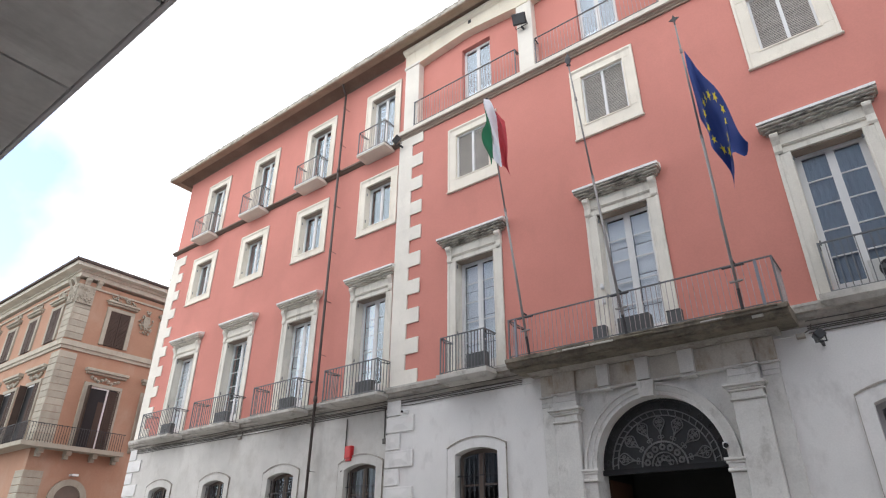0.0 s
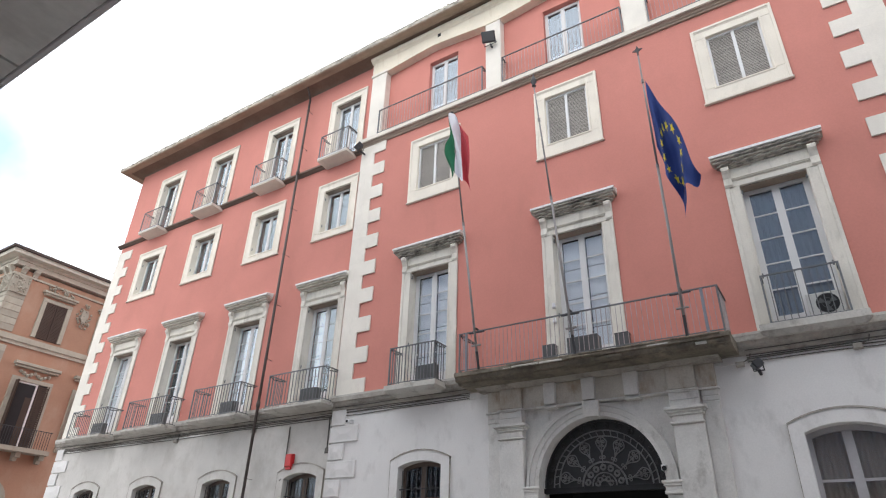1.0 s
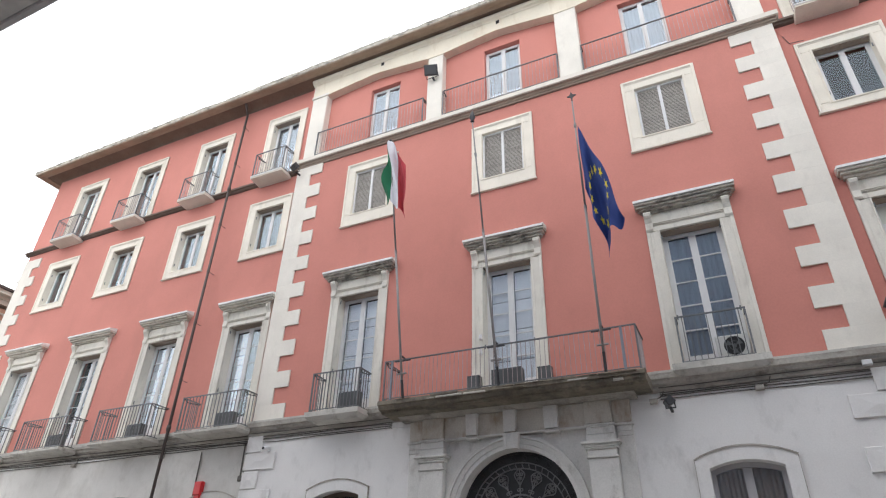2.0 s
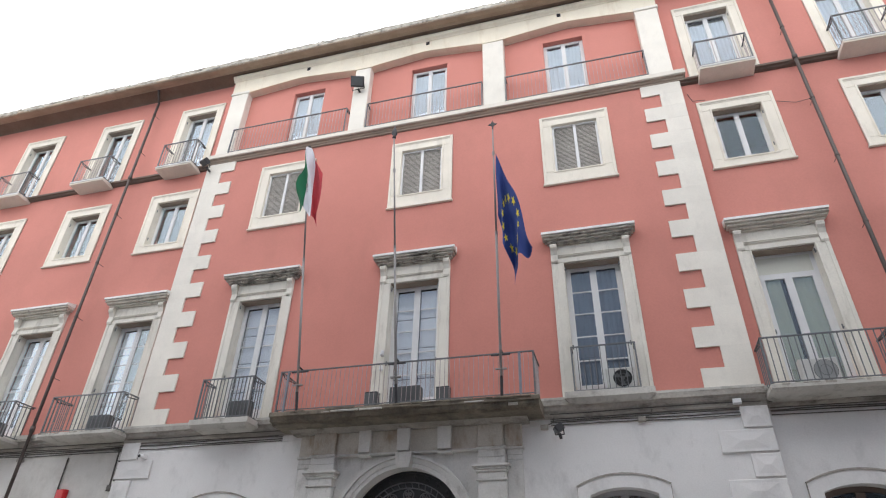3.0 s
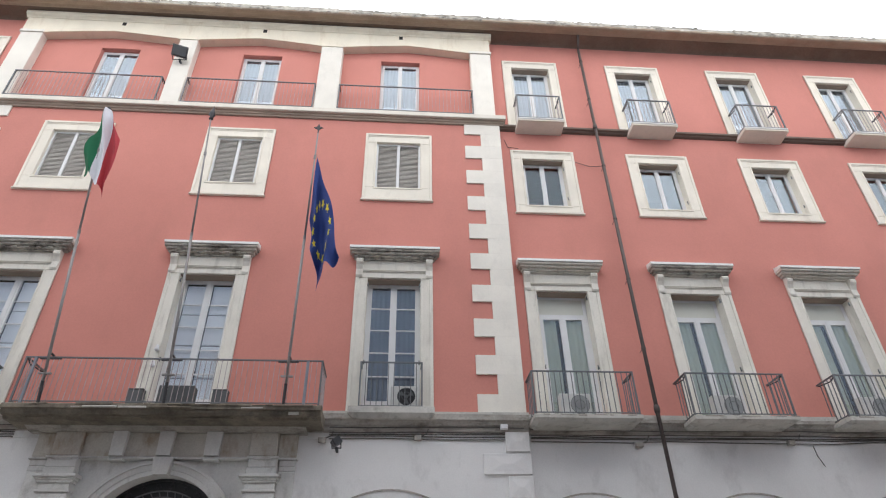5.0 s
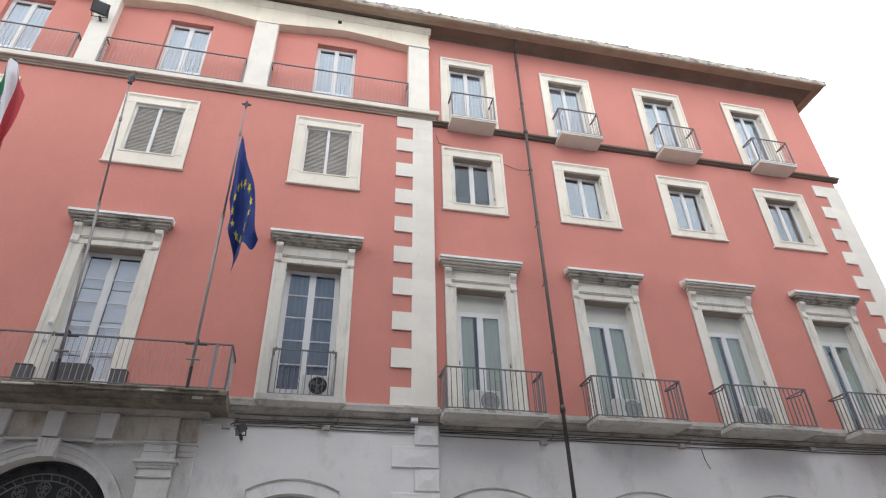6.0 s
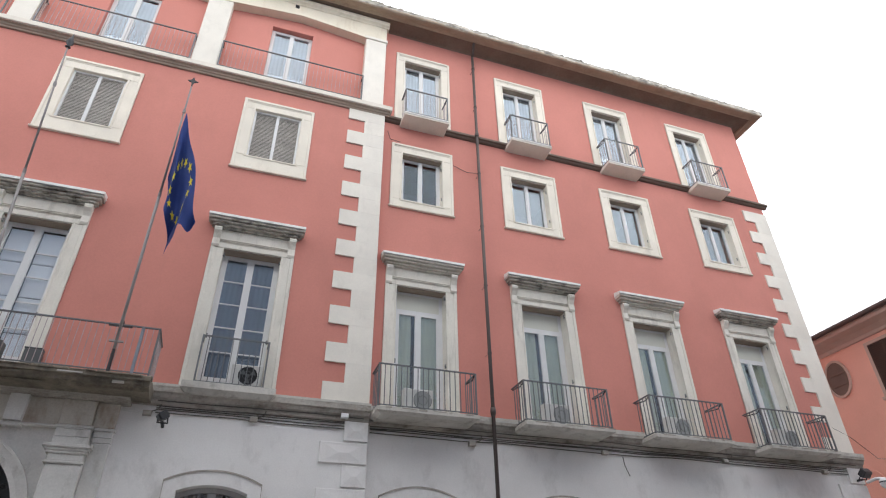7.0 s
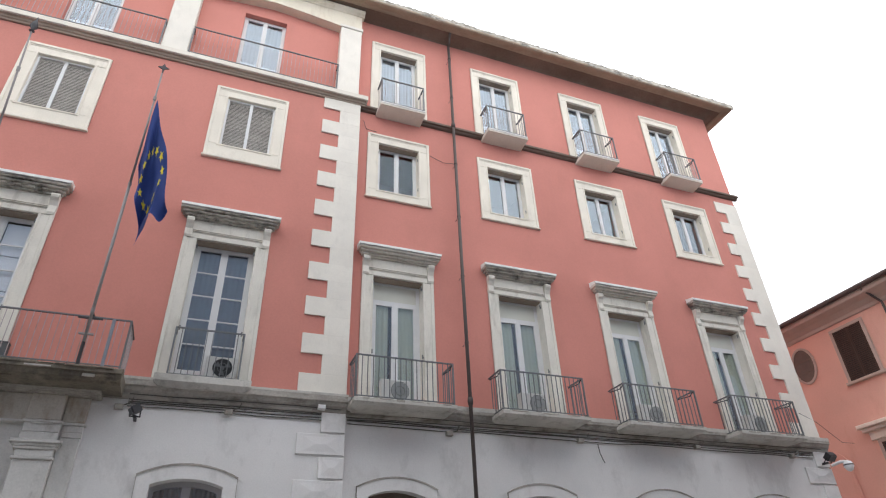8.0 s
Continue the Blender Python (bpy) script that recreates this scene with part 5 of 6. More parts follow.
def cloth(fn, u0, u1, nu, nv):
    """A thin two-sided cloth from a function of fly u and hoist v."""
    g = Geo()
    pts = [[Vector(fn(u0 + (u1 - u0) * i / nu, j / nv)) for j in range(nv + 1)] for i in range(nu + 1)]
    vs, fs = [], []
    for i in range(nu + 1):
        for j in range(nv + 1):
            vs.append(tuple(pts[i][j]))
    m = nv + 1
    for i in range(nu):
        for j in range(nv):
            fs.append((i * m + j, (i + 1) * m + j, (i + 1) * m + j + 1, i * m + j + 1))
    return g.add(vs, fs)


def eu_cloth(u, v):
    """Limp blue flag: the hoist runs down the pole, the fly falls and folds."""
    foot, top, d = made[2]
    hoist = top - d * (0.72 + 1.90 * (1 - v))
    x = hoist.x + 0.05 + u * (0.34 + 0.54 * v) + 0.08 * math.sin(9.5 * u + 2.4 * v) * u
    z = hoist.z - (u ** 1.05) * (2.10 + 1.0 * v) - 0.12 * math.sin(5 * u + 9 * v + 1.3) * u * u
    y = hoist.y + 0.05 + 0.24 * math.sin(8.0 * u + 6.5 * v + 0.4) * (0.25 + 0.75 * u) + 0.06 * math.sin(19 * u - 6 * v) * u
    return (x, y, z)


def it_cloth(u, v):
    """Tricolour blown against its pole: a white peak at the top, green behind, the red end hanging lowest."""
    foot, top, d = made[0]
    head = -0.05 - 2.3 * max(0.0, 0.40 - u) - 2.2 * max(0.0, u - 0.55)
    tail = -2.15 + 0.12 * math.sin(9.0 * u) - 0.75 * max(0.0, u - 0.45) / 0.55
    drop = head * v + tail * (1 - v)
    on = top + d * drop
    spread = 0.26 + 0.55 * math.sin(math.pi * min(0.85, 0.12 - drop * 0.30))
    x = on.x + (u - 0.36) * spread - 0.06 * drop * max(0.0, u - 0.3) + 0.03 * math.sin(11.0 * u + 7.0 * v)
    y = on.y - 0.06 - 0.10 * u + 0.08 * math.sin(14.0 * u + 5.0 * v + 1.0)
    return (x, y, on.z)


flag = thing("flag", "limp dark blue flag with a ring of yellow stars", "flag", "flags")
part("cloth", cloth(eu_cloth, 0, 1, 60, 24), BLUE, flag, "", True)
for k in range(12):
    a = k * math.pi / 6
    cu, cv_ = 0.54 + 0.24 * math.sin(a), 0.5 + 0.34 * math.cos(a)
    for side in (-1, 1):
        rim = []
        for j in range(10):
            rr = 0.075 if j % 2 == 0 else 0.032
            rim.append((cu + rr * 0.667 * math.sin(j * math.pi / 5), cv_ + rr * math.cos(j * math.pi / 5)))
        vs = []
        for uu, vv in [(cu, cv_)] + rim:
            p0 = Vector(eu_cloth(uu, vv))
            nrm = (Vector(eu_cloth(uu + 0.01, vv)) - p0).cross(Vector(eu_cloth(uu, vv + 0.01)) - p0).normalized()
            vs.append(tuple(p0 + nrm * 0.012 * side))
        part("star", Geo().add(vs, [(0, 1 + j, 1 + (j + 1) % 10) for j in range(10)]), YELLOW, flag)
flag = thing("flag", "limp green, white and red tricolour flag", "flag", "flags")
for mat, u0, u1, nm in ((FGREEN, 0, 0.333, "green_band"), (FWHITE, 0.333, 0.667, "white_band"), (FRED, 0.667, 1.0, "red_band")):
    part(nm, cloth(it_cloth, u0, u1, 20, 20), mat, flag, "", True)


# ---- lamps, cameras, alarm box, conduits ----
def floodlight(x, y, z, w, tilt, label, reach=0.34, yaw=0):
    fl = thing("floodlight", label, "floodlight", "facade floodlights")
    m = Matrix.Translation((x, y, z)) @ Matrix.Rotation(radians(yaw), 4, "Z") @ Matrix.Rotation(radians(tilt), 4, "X")
    g = Geo().cbox(-w / 2, w / 2, -0.10, 0.10, -w * 0.4, w * 0.4, 0.03)
    ob = part("housing", g, DARKIRON, fl)
    ob.matrix_local = m
    ob = part("glass", Geo().box(-w * 0.43, w * 0.43, -0.112, -0.102, -w * 0.33, w * 0.33), ACGREY, fl)
    ob.matrix_local = m
    part("bracket", Geo().tube([(x - w / 2, y, z), (x - w / 2, y + 0.16, z - w * 0.5), (x + w / 2, y + 0.16, z - w * 0.5), (x + w / 2, y, z)], 0.018, 6), DARKIRON, fl)
    part("arm", Geo().box(x - 0.03, x + 0.03, y + 0.14, y + reach, z - w * 0.5 - 0.03, z - w * 0.5 + 0.03), DARKIRON, fl)


floodlight(-2.66, -0.42, 19.42, 0.50, 38, "dark square floodlight on a loggia pilaster", 0.34, 18)
floodlight(-8.62, -0.42, 16.62, 0.30, 60, "small dark floodlight under the loggia ledge", 0.48, -20)
floodlight(3.92, -0.42, 5.74, 0.21, 35, "small dark floodlight beside the portal", 0.46, -75)
floodlight(24.66, -0.25, 5.88, 0.30, 50, "small dark floodlight at the corner of the palace", 0.42)
cc = thing("security_camera", "white dome security camera on a corner bracket", "camera", "security cameras")
part("arm", Geo().tube([(24.97, 0.05, 5.68), (25.12, -0.2, 5.76), (25.25, -0.32, 5.74)], 0.05, 8), WHITEPL, cc)
part("dome", Geo().lathe([(0.03, 0.14), (0.12, 0.10), (0.15, 0.0), (0.15, -0.06), (0.10, -0.16), (0.03, -0.20)][::-1], (25.27, -0.33, 5.64), 14), WHITEPL, cc, "", True)
part("band", Geo().lathe([(0.153, -0.02), (0.153, 0.02)], (25.27, -0.33, 5.64), 14), ACGREY, cc)
for x, z in ((-7.93, 5.66), (1.56, 3.72)):
    cc = thing("security_camera", "small bullet security camera on the wall", "camera", "security cameras")
    part("body", Geo().rod((x, -0.10, z + 0.03), (x + 0.05, -0.30, z), 0.055, 10), WHITEPL if z > 5 else BLACK, cc)
    part("mount", Geo().box(x - 0.05, x + 0.05, -0.16, YC, z - 0.02, z + 0.10), WHITEPL, cc)
    part("lens", Geo().rod((x + 0.05, -0.30, z), (x + 0.052, -0.31, z), 0.04, 10), BLACK, cc)
ab = thing("alarm_box", "bright red alarm siren box over a barred window", "alarm")
part("body", Geo().cbox(-10.71, -10.41, YW - 0.16, YW, 4.50, 4.91, 0.03), RED, ab)
part("base", Geo().cbox(-10.67, -10.45, YW - 0.12, YW, 4.42, 4.50, 0.01), RED, ab)
cb = thing("conduit", "grey conduit dropping to the alarm box", "conduit", "wall conduits")
part("tube", Geo().tube([(-10.80, YW - 0.03, 5.84), (-10.80, YW - 0.03, 4.2), (-10.92, YW - 0.06, 4.1)], 0.02, 6), CABLE, cb)
cb = thing("conduit", "pair of grey conduits with a junction box", "conduit", "wall conduits")
for dx in (0, 0.10):
    part("tube", Geo().tube([(-9.3, YW - 0.10, 6.0), (-8.98 + dx, YW - 0.06, 5.95), (-8.98 + dx, YW - 0.04, 5.0)], 0.022, 6), CABLE, cb)
part("junction_box", Geo().cbox(-9.05, -8.82, YW - 0.08, YW, 4.84, 5.0, 0.015), CABLE, cb)
for x, z in ((5.84, 6.0), (7.97, 6.26), (11.4, 5.90), (15.4, 5.97), (19.55, 6.03), (23.4, 5.96), (-12.6, 5.88), (-17.0, 5.88), (3.54, 5.94)):
    yf = YC if XQL < x < XQ else YW
    jb = thing("junction_box", "small weathered cable junction box under the string course", "junction box", "cable junction boxes")
    part("body", Geo().cbox(x - 0.09, x + 0.09, yf - (0.12 if z < 6.1 else 0.20), yf, z - 0.10, z + 0.01, 0.015), WHITEPL if z > 6.1 else BANDST, jb)
    part("tail", Geo().tube([(x + 0.08, yf - 0.06, z), (x + 0.22, yf - 0.10, z + 0.05), (x + 0.26, yf - 0.12, z + 0.16)], 0.014, 5), CABLE, jb)


def cable_run(x0, x1, yf, z, r, seed):
    rnd = random.Random(seed)
    pts, x = [], x0
    while x < x1:
        pts.append((x, yf + rnd.uniform(-0.012, 0.012), z + rnd.uniform(-0.022, 0.022)))
        x += rnd.uniform(0.9, 1.7)
    pts.append((x1, yf, z))
    cb = thing("cable", "grey cable clipped under the string course", "cable", "facade cables")
    part("run", Geo().tube(pts, r, 5), CABLE, cb)


for k, (dz, dy) in enumerate(((6.20, 0.10), (6.10, 0.035), (6.05, 0.03), (6.00, 0.03), (5.93, 0.03))):
    cable_run(XL + 0.2, XQL - 0.1, YW - dy, dz, 0.016, 10 + k)
    cable_run(XQL + 0.1, -3.6, YC - dy, dz, 0.014, 20 + k)
    cable_run(3.7, XQ - 0.1, YC - dy, dz, 0.014, 30 + k)
    cable_run(XQ + 0.1, XR - 0.2, YW - dy, dz, 0.014, 40 + k)
cb = thing("cable", "thin black cable sagging to the downpipe", "cable", "facade cables")
part("run", Geo().tube([(8.75, YW - 0.02, 16.3), (8.85, YW - 0.02, 15.95), (9.2, YW - 0.08, 15.85)], 0.010, 5), CABLE, cb)
part("run", Geo().tube([(11.1, YW - 0.05, 15.35), (11.6, YW - 0.04, 15.18), (12.0, YW - 0.08, 15.2)], 0.010, 5), CABLE, cb)
cb = thing("cable", "thin cable hanging between the palace and its neighbour", "cable", "facade cables")
part("run", Geo().tube([(24.4, YW - 0.05, 7.42), (25.1, 0.12, 7.16), (27.5, 1.2, 6.9), (30.95, 3.2, 7.6)], 0.010, 5), CABLE, cb)
cb = thing("cable", "loose black cable tail hanging on the white wall", "cable", "facade cables")
part("run", Geo().tube([(15.95, YW - 0.08, 5.85), (16.0, YW - 0.05, 5.6), (16.12, YW - 0.03, 5.35)], 0.012, 5), CABLE, cb)

# ---- neighbouring ochre palace across the side street ----
NX, NY = -38.1, 0.0
nb = thing("ochre_palace", "ochre plaster palace with buff stone quoins and heavy cornice", "building")
part("wall", Geo().box(NX - 24, NX, NY, NY + 26, -0.12, 18.6), ORANGE, nb)


def around(name, pr, z0, z1, mat, label=""):
    """A moulding that runs along the front and the side of the palace."""
    part(name, Geo().box(NX - 24, NX + pr, NY - pr, NY + 26, z0, z1), mat, nb, label)


around("cornice", 0.10, 18.15, 18.28, OSTONE)
around("cornice", 0.16, 18.80, 19.10, OPALE)
around("cornice", 0.26, 19.10, 19.28, OPALE)
around("cornice", 0.80, 19.28, 19.55, OPALE)
con = Geo().prof([(0.0, 18.30), (-0.10, 18.30), (-0.14, 18.42), (-0.30, 18.60), (-0.34, 18.79), (0.0, 18.79)], -0.16, 0.16).mesh("carved_console", OSTONE)
for k in (0.0, 0.75):
    piece("carved_console", con, nb, (NX - 0.45 - k, NY, 0))
    ob = piece("carved_console", con, nb, (NX, NY + 0.45 + k, 0))
    ob.rotation_euler = (0, 0, radians(90))
rnd_o = random.Random(12)


def carving(n, half_w, z0, z1, taper):
    """A clump of small carved leaves and scrolls in relief, facing -y at the origin."""
    g = Geo()
    for k in range(n):
        z = z0 + (z1 - z0) * rnd_o.random()
        w = half_w * (1 - taper * abs(z - (z0 + z1) / 2) / (z1 - z0))
        r = rnd_o.uniform(0.05, 0.11)
        g.lathe([(r * 0.3, -r), (r, 0), (r * 0.3, r)], (rnd_o.uniform(-w, w), -0.05 - rnd_o.random() * 0.05, z), 6)
    return g


for turn in (Matrix.Translation((NX - 0.55, NY - 0.06, 0)), Matrix.Translation((NX + 0.06, NY + 0.5, 0)) @ Matrix.Rotation(radians(90), 4, "Z")):
    part("carved_capital", carving(46, 0.5, 17.0, 18.1, 0.0).box(-0.55, 0.55, -0.09, 0.0, 16.92, 18.15), OSTONE, nb).matrix_local = turn
part("roof", Geo().add([(NX - 24, NY - 0.95, 19.55), (NX + 0.95, NY - 0.95, 19.55), (NX + 0.95, NY + 26, 19.55), (NX - 24, NY + 26, 19.55), (NX - 24, NY - 0.95, 19.72), (NX + 0.95, NY - 0.95, 19.72), (NX + 0.95, NY + 26, 19.72), (NX - 24, NY + 26, 19.72),
                        (NX - 24, NY + 8, 22.2), (NX - 9, NY + 8, 22.2), (NX - 9, NY + 26, 22.2)],
                       [(0, 3, 2, 1), (0, 1, 5, 4), (1, 2, 6, 5), (4, 5, 9, 8), (5, 6, 10, 9), (8, 9, 10)]), DARKROOF, nb)
around("string_course", 0.10, 13.72, 13.95, OSTONE)
around("string_course", 0.18, 13.95, 14.30, OSTONE)
part("chimney", Geo().box(NX - 1.6, NX - 0.9, 7.0, 7.7, 19.9, 21.4).box(NX - 1.7, NX - 0.8, 6.9, 7.8, 21.4, 21.55), OSTONE, nb)
blk = Geo().cbox(-1.20, 0.06, -0.06, 1.06, -0.205, 0.205, 0.02).mesh("corner_block", OSTONE)
for k in range(41):
    z = 0.3 + k * 0.435
    if not (13.6 < z < 14.4 or 6.2 < z < 7.4):
        piece("corner_block", blk, nb, (NX, NY, z))


def neighbour_window(c, z0, z1, half, on_side, grand, shut):
    """A window of the ochre palace, built facing -y at the origin and turned to the side street where needed."""
    turn = Matrix.Translation((NX, c, 0)) @ Matrix.Rotation(radians(90), 4, "Z") if on_side else Matrix.Translation((c, NY, 0))
    # A flat black plate paints the unlit opening.
    w = part("window", Geo().box(-half, half, -0.03, 0.02, z0, z1), BLACK, nb)
    w.matrix_local = turn
    fr = Geo()
    for s in (-1, 1):
        a, b = sorted((s * half, s * (half + 0.28)))
        fr.cbox(a, b, -0.12, 0, z0, z1, 0.02)
    fr.cbox(-half - 0.28, half + 0.28, -0.12, 0, z1, z1 + 0.25, 0.02)
    part("window_frame", fr, OSTONE, w)
    part("hood", Geo().cbox(-half - 0.45, half + 0.45, -0.34, 0, z1 + (0.95 if grand else 0.55), z1 + (1.15 if grand else 0.7), 0.03).cbox(-half - 0.36, half + 0.36, -0.24, 0, z1 + (0.8 if grand else 0.42), z1 + (0.95 if grand else 0.55), 0.03), OSTONE, w)
    if grand:
        orn = Geo()
        for k in range(9):
            orn.lathe([(0.05, -0.12), (0.14, 0), (0.05, 0.12)], (-half + 0.1 + k * (2 * half - 0.2) / 8, -0.06, z1 + 0.5 + 0.1 * math.cos(k * 1.57)), 7)
        part("carved_frieze", orn, OSTONE, w)
    else:
        orn = carving(34, half + 0.25, z1 + 0.72, z1 + 1.22, 0.5)
        part("carved_crest", orn, OSTONE, w)
    if shut == "open":
        part("casement", Geo().box(half * 0.30, half * 0.42, -0.06, -0.03, z0, z1).box(-half, half * 0.3, -0.055, -0.03, z1 - 0.1, z1), FRAME, w)
        part("curtain", Geo().box(-half * 0.1, half * 0.3, -0.045, -0.032, z0, z1 - 0.9), SHUTBROWN, w)
        for x0, x1, yy in ((half * 0.45, half + 0.12, -0.14), (-half - 0.03, -half + 0.05, -0.5)):
            sh = Geo().box(x0, x0 + 0.06, yy, -0.07, z0, z1).box(x1 - 0.06, x1, yy, -0.07, z0, z1)
            for k in range(30):
                zz = z0 + 0.03 + k * (z1 - z0 - 0.1) / 30
                sh.box(x0 + 0.02, x1 - 0.02, yy + 0.02, -0.08, zz, zz + 0.09)
            part("shutter", sh, SHUTBROWN, w)
    else:
        for s in (-1, 1):
            a, b = sorted((s * 0.02, s * (half - 0.02)))
            sh = Geo().box(a, a + 0.07, -0.10, -0.04, z0, z1).box(b - 0.07, b, -0.10, -0.04, z0, z1)
            n = 26
            for k in range(n + 1):
                zz = z0 + 0.03 + k * (z1 - z0 - 0.1) / n
                sh.box(a + 0.07, b - 0.07, -0.09, -0.05, zz, zz + 0.075)
            part("shutter", sh, SHUTBROWN, w)


for c in (3.14, 7.0, 10.9):
    neighbour_window(c, 14.5, 17.0, 0.70, True, False, "shut")
    neighbour_window(c + 0.1, 7.8, 11.65, 0.98, True, True, "open")
for c in (-40.5, -44.4, -48.3, -52.2):
    neighbour_window(c, 14.5, 16.9, 0.70, False, False, "shut")
    neighbour_window(c - 0.2, 7.8, 11.65, 0.95, False, True, "open")
for c in (5.05, 8.95):
    rel = carving(40, 0.55, 16.0, 17.7, 0.8).plate([(-0.26, 16.9), (-0.12, 16.45), (0.12, 16.45), (0.26, 16.9), (0.18, 17.3), (-0.18, 17.3)], -0.12, 0)
    ob = part("carved_shield", rel, OSTONE, nb)
    ob.matrix_local = Matrix.Translation((NX, c, 0)) @ Matrix.Rotation(radians(90), 4, "Z")
nbal = thing("balcony", "corner balcony of the ochre palace with thin curved iron railing", "balcony")
part("slab", Geo().box(NX - 16, NX + 0.95, NY - 0.95, NY + 5.2, 7.42, 7.68), OSTONE, nbal)
nbar = Geo().box(-0.012, 0.012, -0.012, 0.012, 0, 1.1).mesh("thin_bar", DARKIRON)
part("handrail", Geo().box(NX - 16, NX + 0.88, NY - 0.90, NY - 0.86, 8.76, 8.80).box(NX + 0.84, NX + 0.88, NY - 0.86, NY + 5.1, 8.76, 8.80), DARKIRON, nbal)
for k in range(40):
    piece("bar", nbar, nbal, (NX + 0.86, NY - 0.86 + k * 0.15, 7.67))
for k in range(60):
    piece("bar", nbar, nbal, (NX + 0.80 - k * 0.15, NY - 0.88, 7.67))
for y in (0.4, 2.0, 3.6, 5.0):
    part("bracket", Geo().box(NX - 0.05, NX + 0.6, y - 0.15, y + 0.15, 7.14, 7.42).box(NX - 0.05, NX + 0.3, y - 0.13, y + 0.13, 6.95, 7.14), OSTONE, nbal)
ob = part("arched_door", Geo().plate([(-0.78, 0.0)] + arc(0, 0.78, 4.7, 0.78, 12) + [(0.78, 0.0)], -0.05, 0.0), GREYWOOD, nb)
ob.matrix_local = Matrix.Translation((NX + 0.02, 2.75, 0)) @ Matrix.Rotation(radians(90), 4, "Z")
ob = part("door_surround", Geo().band([(-0.78, 0.0)] + arc(0, 0.78, 4.7, 0.78, 12) + [(0.78, 0.0)], [(-1.15, 0.0)] + arc(0, 1.15, 4.7, 1.15, 12) + [(1.15, 0.0)], -0.14, 0.0), OSTONE, nb)
ob.matrix_local = Matrix.Translation((NX + 0.01, 2.75, 0)) @ Matrix.Rotation(radians(90), 4, "Z")
wl = thing("wall_lamp", "small white wall lamp over an arched door", "lamp")
part("head", Geo().cbox(NX + 0.02, NX + 0.5, 2.55, 2.95, 6.02, 6.14, 0.02), WHITEPL, wl)

# ---- salmon house beyond the other end ----
HX = 31.0
hs = thing("salmon_house", "salmon plaster house with taupe eave and brown shutters", "building")
part("wall", Geo().box(HX, HX + 14, -7, 24, -0.12, 12.9), SALMON, hs)
eav = [(HX + 0.1, 12.50), (HX - 0.08, 12.55), (HX - 0.10, 12.68), (HX - 0.30, 12.85), (HX - 0.62, 12.98), (HX - 0.66, 13.10), (HX - 0.66, 13.22), (HX + 0.1, 13.25)]
k = len(eav)
part("eave", Geo().add([(x, -7.5, z) for x, z in eav] + [(x, 24, z) for x, z in eav], [tuple(range(k)), tuple(range(k, 2 * k))[::-1]] + [(i, k + i, k + (i + 1) % k, (i + 1) % k) for i in range(k)]), TAUPE, hs)
part("gutter", Geo().rod((HX - 0.74, -7.5, 13.27), (HX - 0.74, 24, 13.27), 0.11, 10), PIPE, hs)
part("roof", Geo().add([(HX - 0.78, -7.6, 13.34), (HX - 0.78, 24, 13.34), (HX + 7, 24, 16.4), (HX + 7, -7.6, 16.4), (HX - 0.78, -7.6, 13.28), (HX - 0.78, 24, 13.28), (HX + 7, 24, 16.3), (HX + 7, -7.6, 16.3)],
                       [(0, 1, 2, 3), (7, 6, 5, 4), (0, 4, 5, 1), (0, 3, 7, 4), (1, 5, 6, 2)]), SHUTBROWN, hs)
part("downpipe", Geo().rod((HX - 0.10, -0.35, -0.1), (HX - 0.10, -0.35, 12.5), 0.05, 8).rod((HX - 0.10, -0.35, 12.5), (HX - 0.66, -0.10, 13.15), 0.05, 8), PIPE, hs)
turn = Matrix.Translation((HX, 0, 0)) @ Matrix.Rotation(radians(-90), 4, "Z")


def house_part(name, g, mat, parent=hs):
    ob = part(name, g, mat, parent)
    if parent is hs:
        ob.matrix_local = turn
    return ob


def house_window(c, z0, z1, half, hood):
    # Black plate in place of the dark room behind the shutters.
    w = house_part("window", Geo().box(-c - half, -c + half, -0.02, 0.05, z0, z1), BLACK)
    fr = Geo()
    for s in (-1, 1):
        a, b = sorted((-c + s * half, -c + s * (half + 0.14)))
        fr.cbox(a, b, -0.07, 0, z0, z1, 0.012)
    fr.cbox(-c - half - 0.14, -c + half + 0.14, -0.07, 0, z1, z1 + 0.14, 0.012)
    house_part("window_frame", fr, TAUPE, w)
    house_part("sill", Geo().cbox(-c - half - 0.22, -c + half + 0.22, -0.14, 0, z0 - 0.12, z0, 0.02), TAUPE, w)
    for s in (-1, 1):
        a, b = sorted((-c + s * 0.012, -c + s * (half - 0.005)))
        sh = Geo().box(a, a + 0.06, -0.06, -0.02, z0, z1).box(b - 0.06, b, -0.06, -0.02, z0, z1)
        n = 26
        for k in range(n + 1):
            zz = z0 + k * (z1 - z0 - 0.06) / n
            sh.box(a + 0.06, b - 0.06, -0.055, -0.025, zz, zz + 0.05)
        house_part("shutter", sh, SHUTBROWN, w)
    if hood:
        house_part("hood", Geo().cbox(-c - half - 0.6, -c + half + 0.6, -0.40, 0, z1 + 0.62, z1 + 0.78, 0.03).cbox(-c - half - 0.5, -c + half + 0.5, -0.28, 0, z1 + 0.48, z1 + 0.62, 0.03).cbox(-c - half - 0.34, -c + half + 0.34, -0.12, 0, z1 + 0.14, z1 + 0.48, 0.02), CREAM, w)


for c in (1.58, -3.2):
    house_window(c, 9.95, 12.2, 0.68, False)
    house_window(c - 0.25, 4.6, 7.35, 0.72, True)
oval = [(-4.15 + 0.52 * math.cos(2 * math.pi * q / 24), 11.38 + 0.76 * math.sin(2 * math.pi * q / 24)) for q in range(25)]
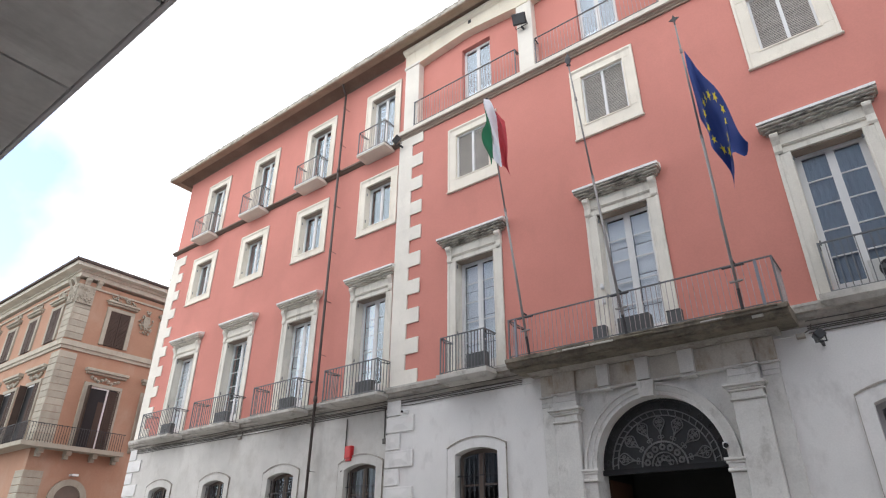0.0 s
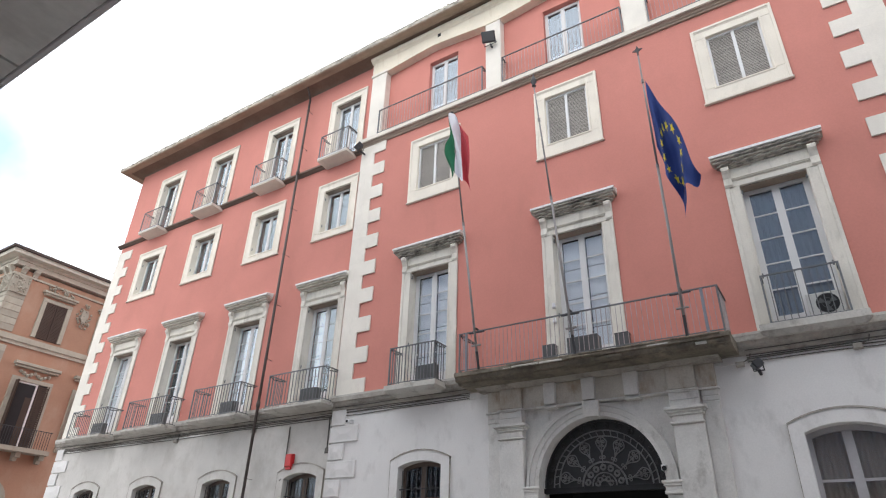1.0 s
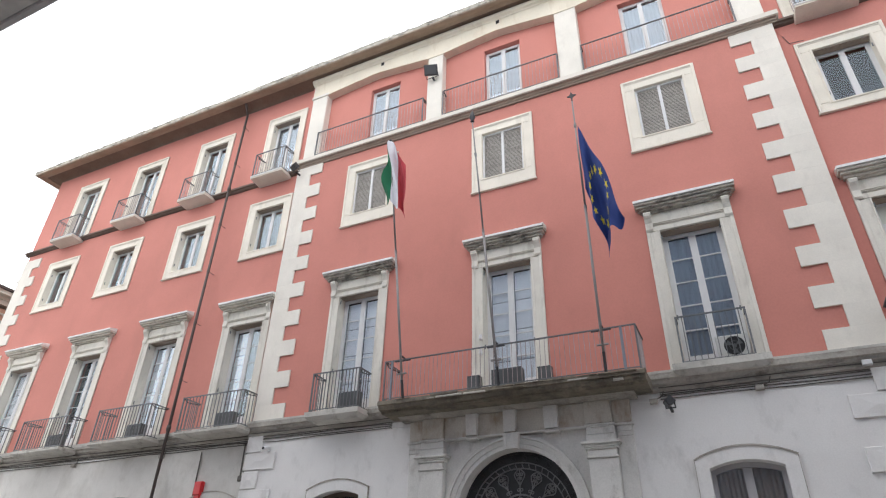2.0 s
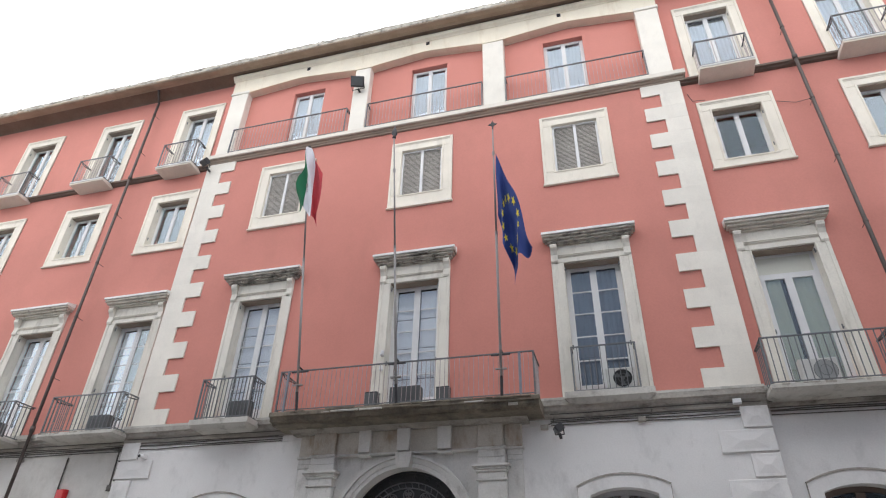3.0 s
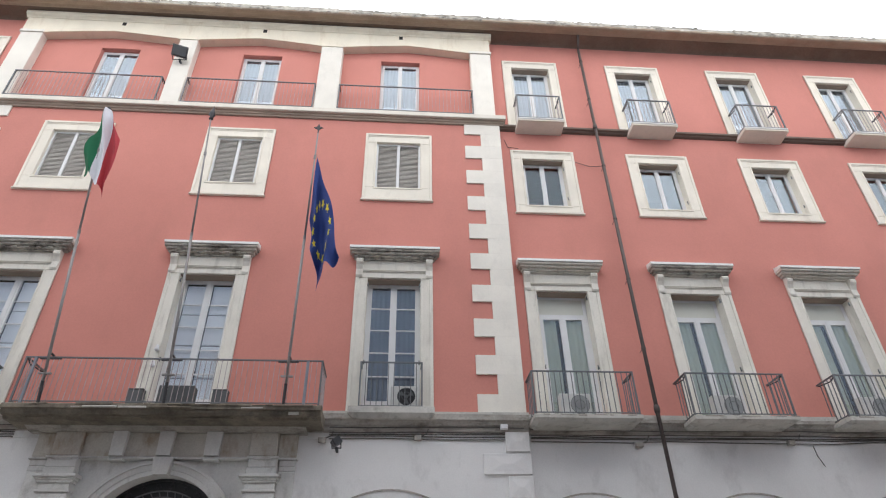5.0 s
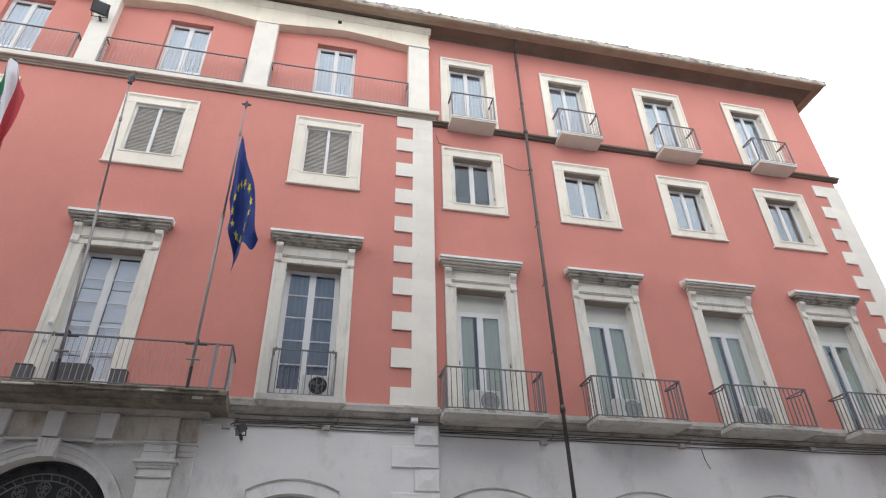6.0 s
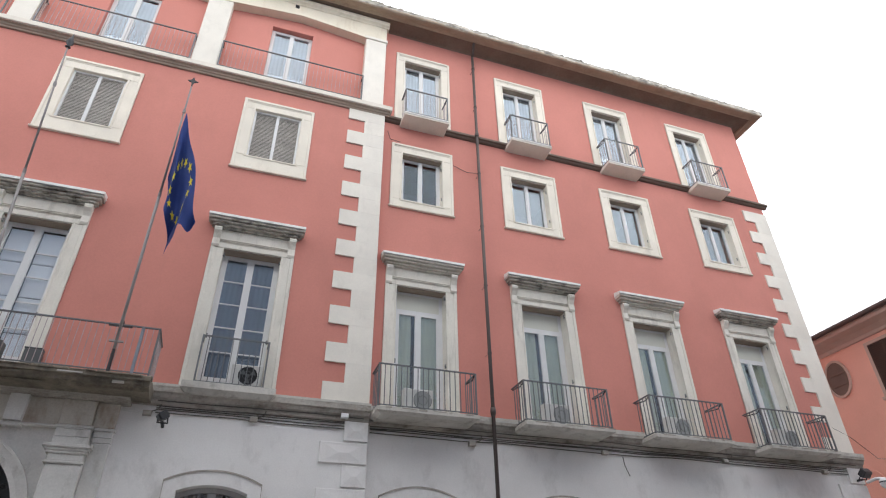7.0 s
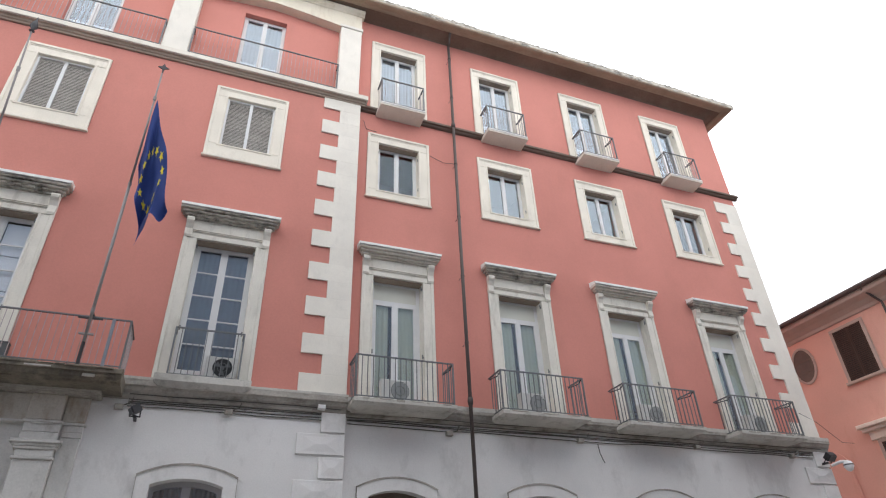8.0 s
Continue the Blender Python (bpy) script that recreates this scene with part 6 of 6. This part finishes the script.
oval2 = [(-4.15 + 0.62 * math.cos(2 * math.pi * q / 24), 11.38 + 0.86 * math.sin(2 * math.pi * q / 24)) for q in range(25)]
ov = house_part("oval_window", Geo().plate(oval[:-1], -0.02, 0.05), GREYWOOD)
house_part("window_frame", Geo().band(oval, oval2, -0.06, 0), TAUPE, ov)
house_part("glazing_bar", Geo().box(-4.63, -3.67, -0.04, 0, 11.55, 11.62), BROWN, ov)
house_part("glazing_bar", Geo().box(-4.63, -3.67, -0.04, 0, 11.05, 11.10), BROWN, ov)
house_part("archway", Geo().band([(-5.2, 0.0)] + arc(-4.5, 0.7, 6.7, 0.7, 14) + [(-3.8, 0.0)], [(-5.3, 0.0)] + arc(-4.5, 0.8, 6.7, 0.8, 14) + [(-3.7, 0.0)], -0.04, 0.0), SALMON)

# ---- building with an overhang behind and above the camera ----
OH, OY, OTOP = 4.92, -13.77, 19.0
# Unseen upper wall, height and ends set to hold sky light off the palace.
structure("wall_opposite", Geo().box(-19, 42, OY - 12, OY - 0.02, OH + 0.12, OTOP), BLOCKERWALL, "unseen pale blue wall over the arcade, added to block sky and tint reflections")
structure("wall_arcade", Geo().box(-42, 42, OY - 7.2, OY - 7, -0.12, OH + 0.1), CONCRETE, "plain stone rear wall of the arcade")
structure("soffit_edge", Geo().cbox(-42, 42, OY - 0.045, OY, OH - 0.02, OH + 0.12, 0.01), CONCRIM, "pale metal edge strip of the overhanging soffit")
soff = structure("soffit_arcade", Geo().box(-42, 42, OY - 7, OY - 0.046, OH + 0.03, OH + 0.11), BLACK, "dark joints behind the stone soffit panels")
pan = Geo().box(-0.702, 0.702, -0.6, 0.6, -0.03, 0.028).mesh("soffit_panel", CONCRETE)
for i in range(-6, 8):
    for j in range(5):
        piece("soffit_panel", pan, soff, (0.37 - 0.7175 + i * 1.435, OY - 0.056 - 0.602 - j * 1.204, OH))

# ---- roof tile ends along the eave ----
tl = Geo()
for s in range(7):
    a0, a1 = math.pi * s / 7, math.pi * (s + 1) / 7
    r = 0.08
    q = [(r * math.cos(a), r * math.sin(a)) for a in (a0, a1)]
    w = [(0.8 * x_, 0.8 * z_) for x_, z_ in q]
    tl.add([(w[0][0], 0.02, w[0][1]), (w[1][0], 0.02, w[1][1]), (0, 0.02, 0)], [(0, 1, 2)])
    tl.add([(q[0][0], 0, q[0][1]), (q[1][0], 0, q[1][1]), (q[1][0], 0.5, q[1][1] + 0.18), (q[0][0], 0.5, q[0][1] + 0.18), (w[0][0], 0, w[0][1]), (w[1][0], 0, w[1][1])], [(0, 1, 2, 3), (0, 4, 5, 1)])
tile_me = tl.mesh("tile", TILE)
rnd = random.Random(5)
n = 238
for k in range(n):
    ob = piece("tile", tile_me, roof, (XL - 0.90 + (XR - XL + 1.8) * k / (n - 1), ey - 0.075 + rnd.uniform(-0.02, 0.03), ez + 0.185 + rnd.uniform(-0.03, 0.03)))
    ob.rotation_euler = (rnd.uniform(-0.06, 0.06), rnd.uniform(-0.12, 0.12), rnd.uniform(-0.08, 0.08))
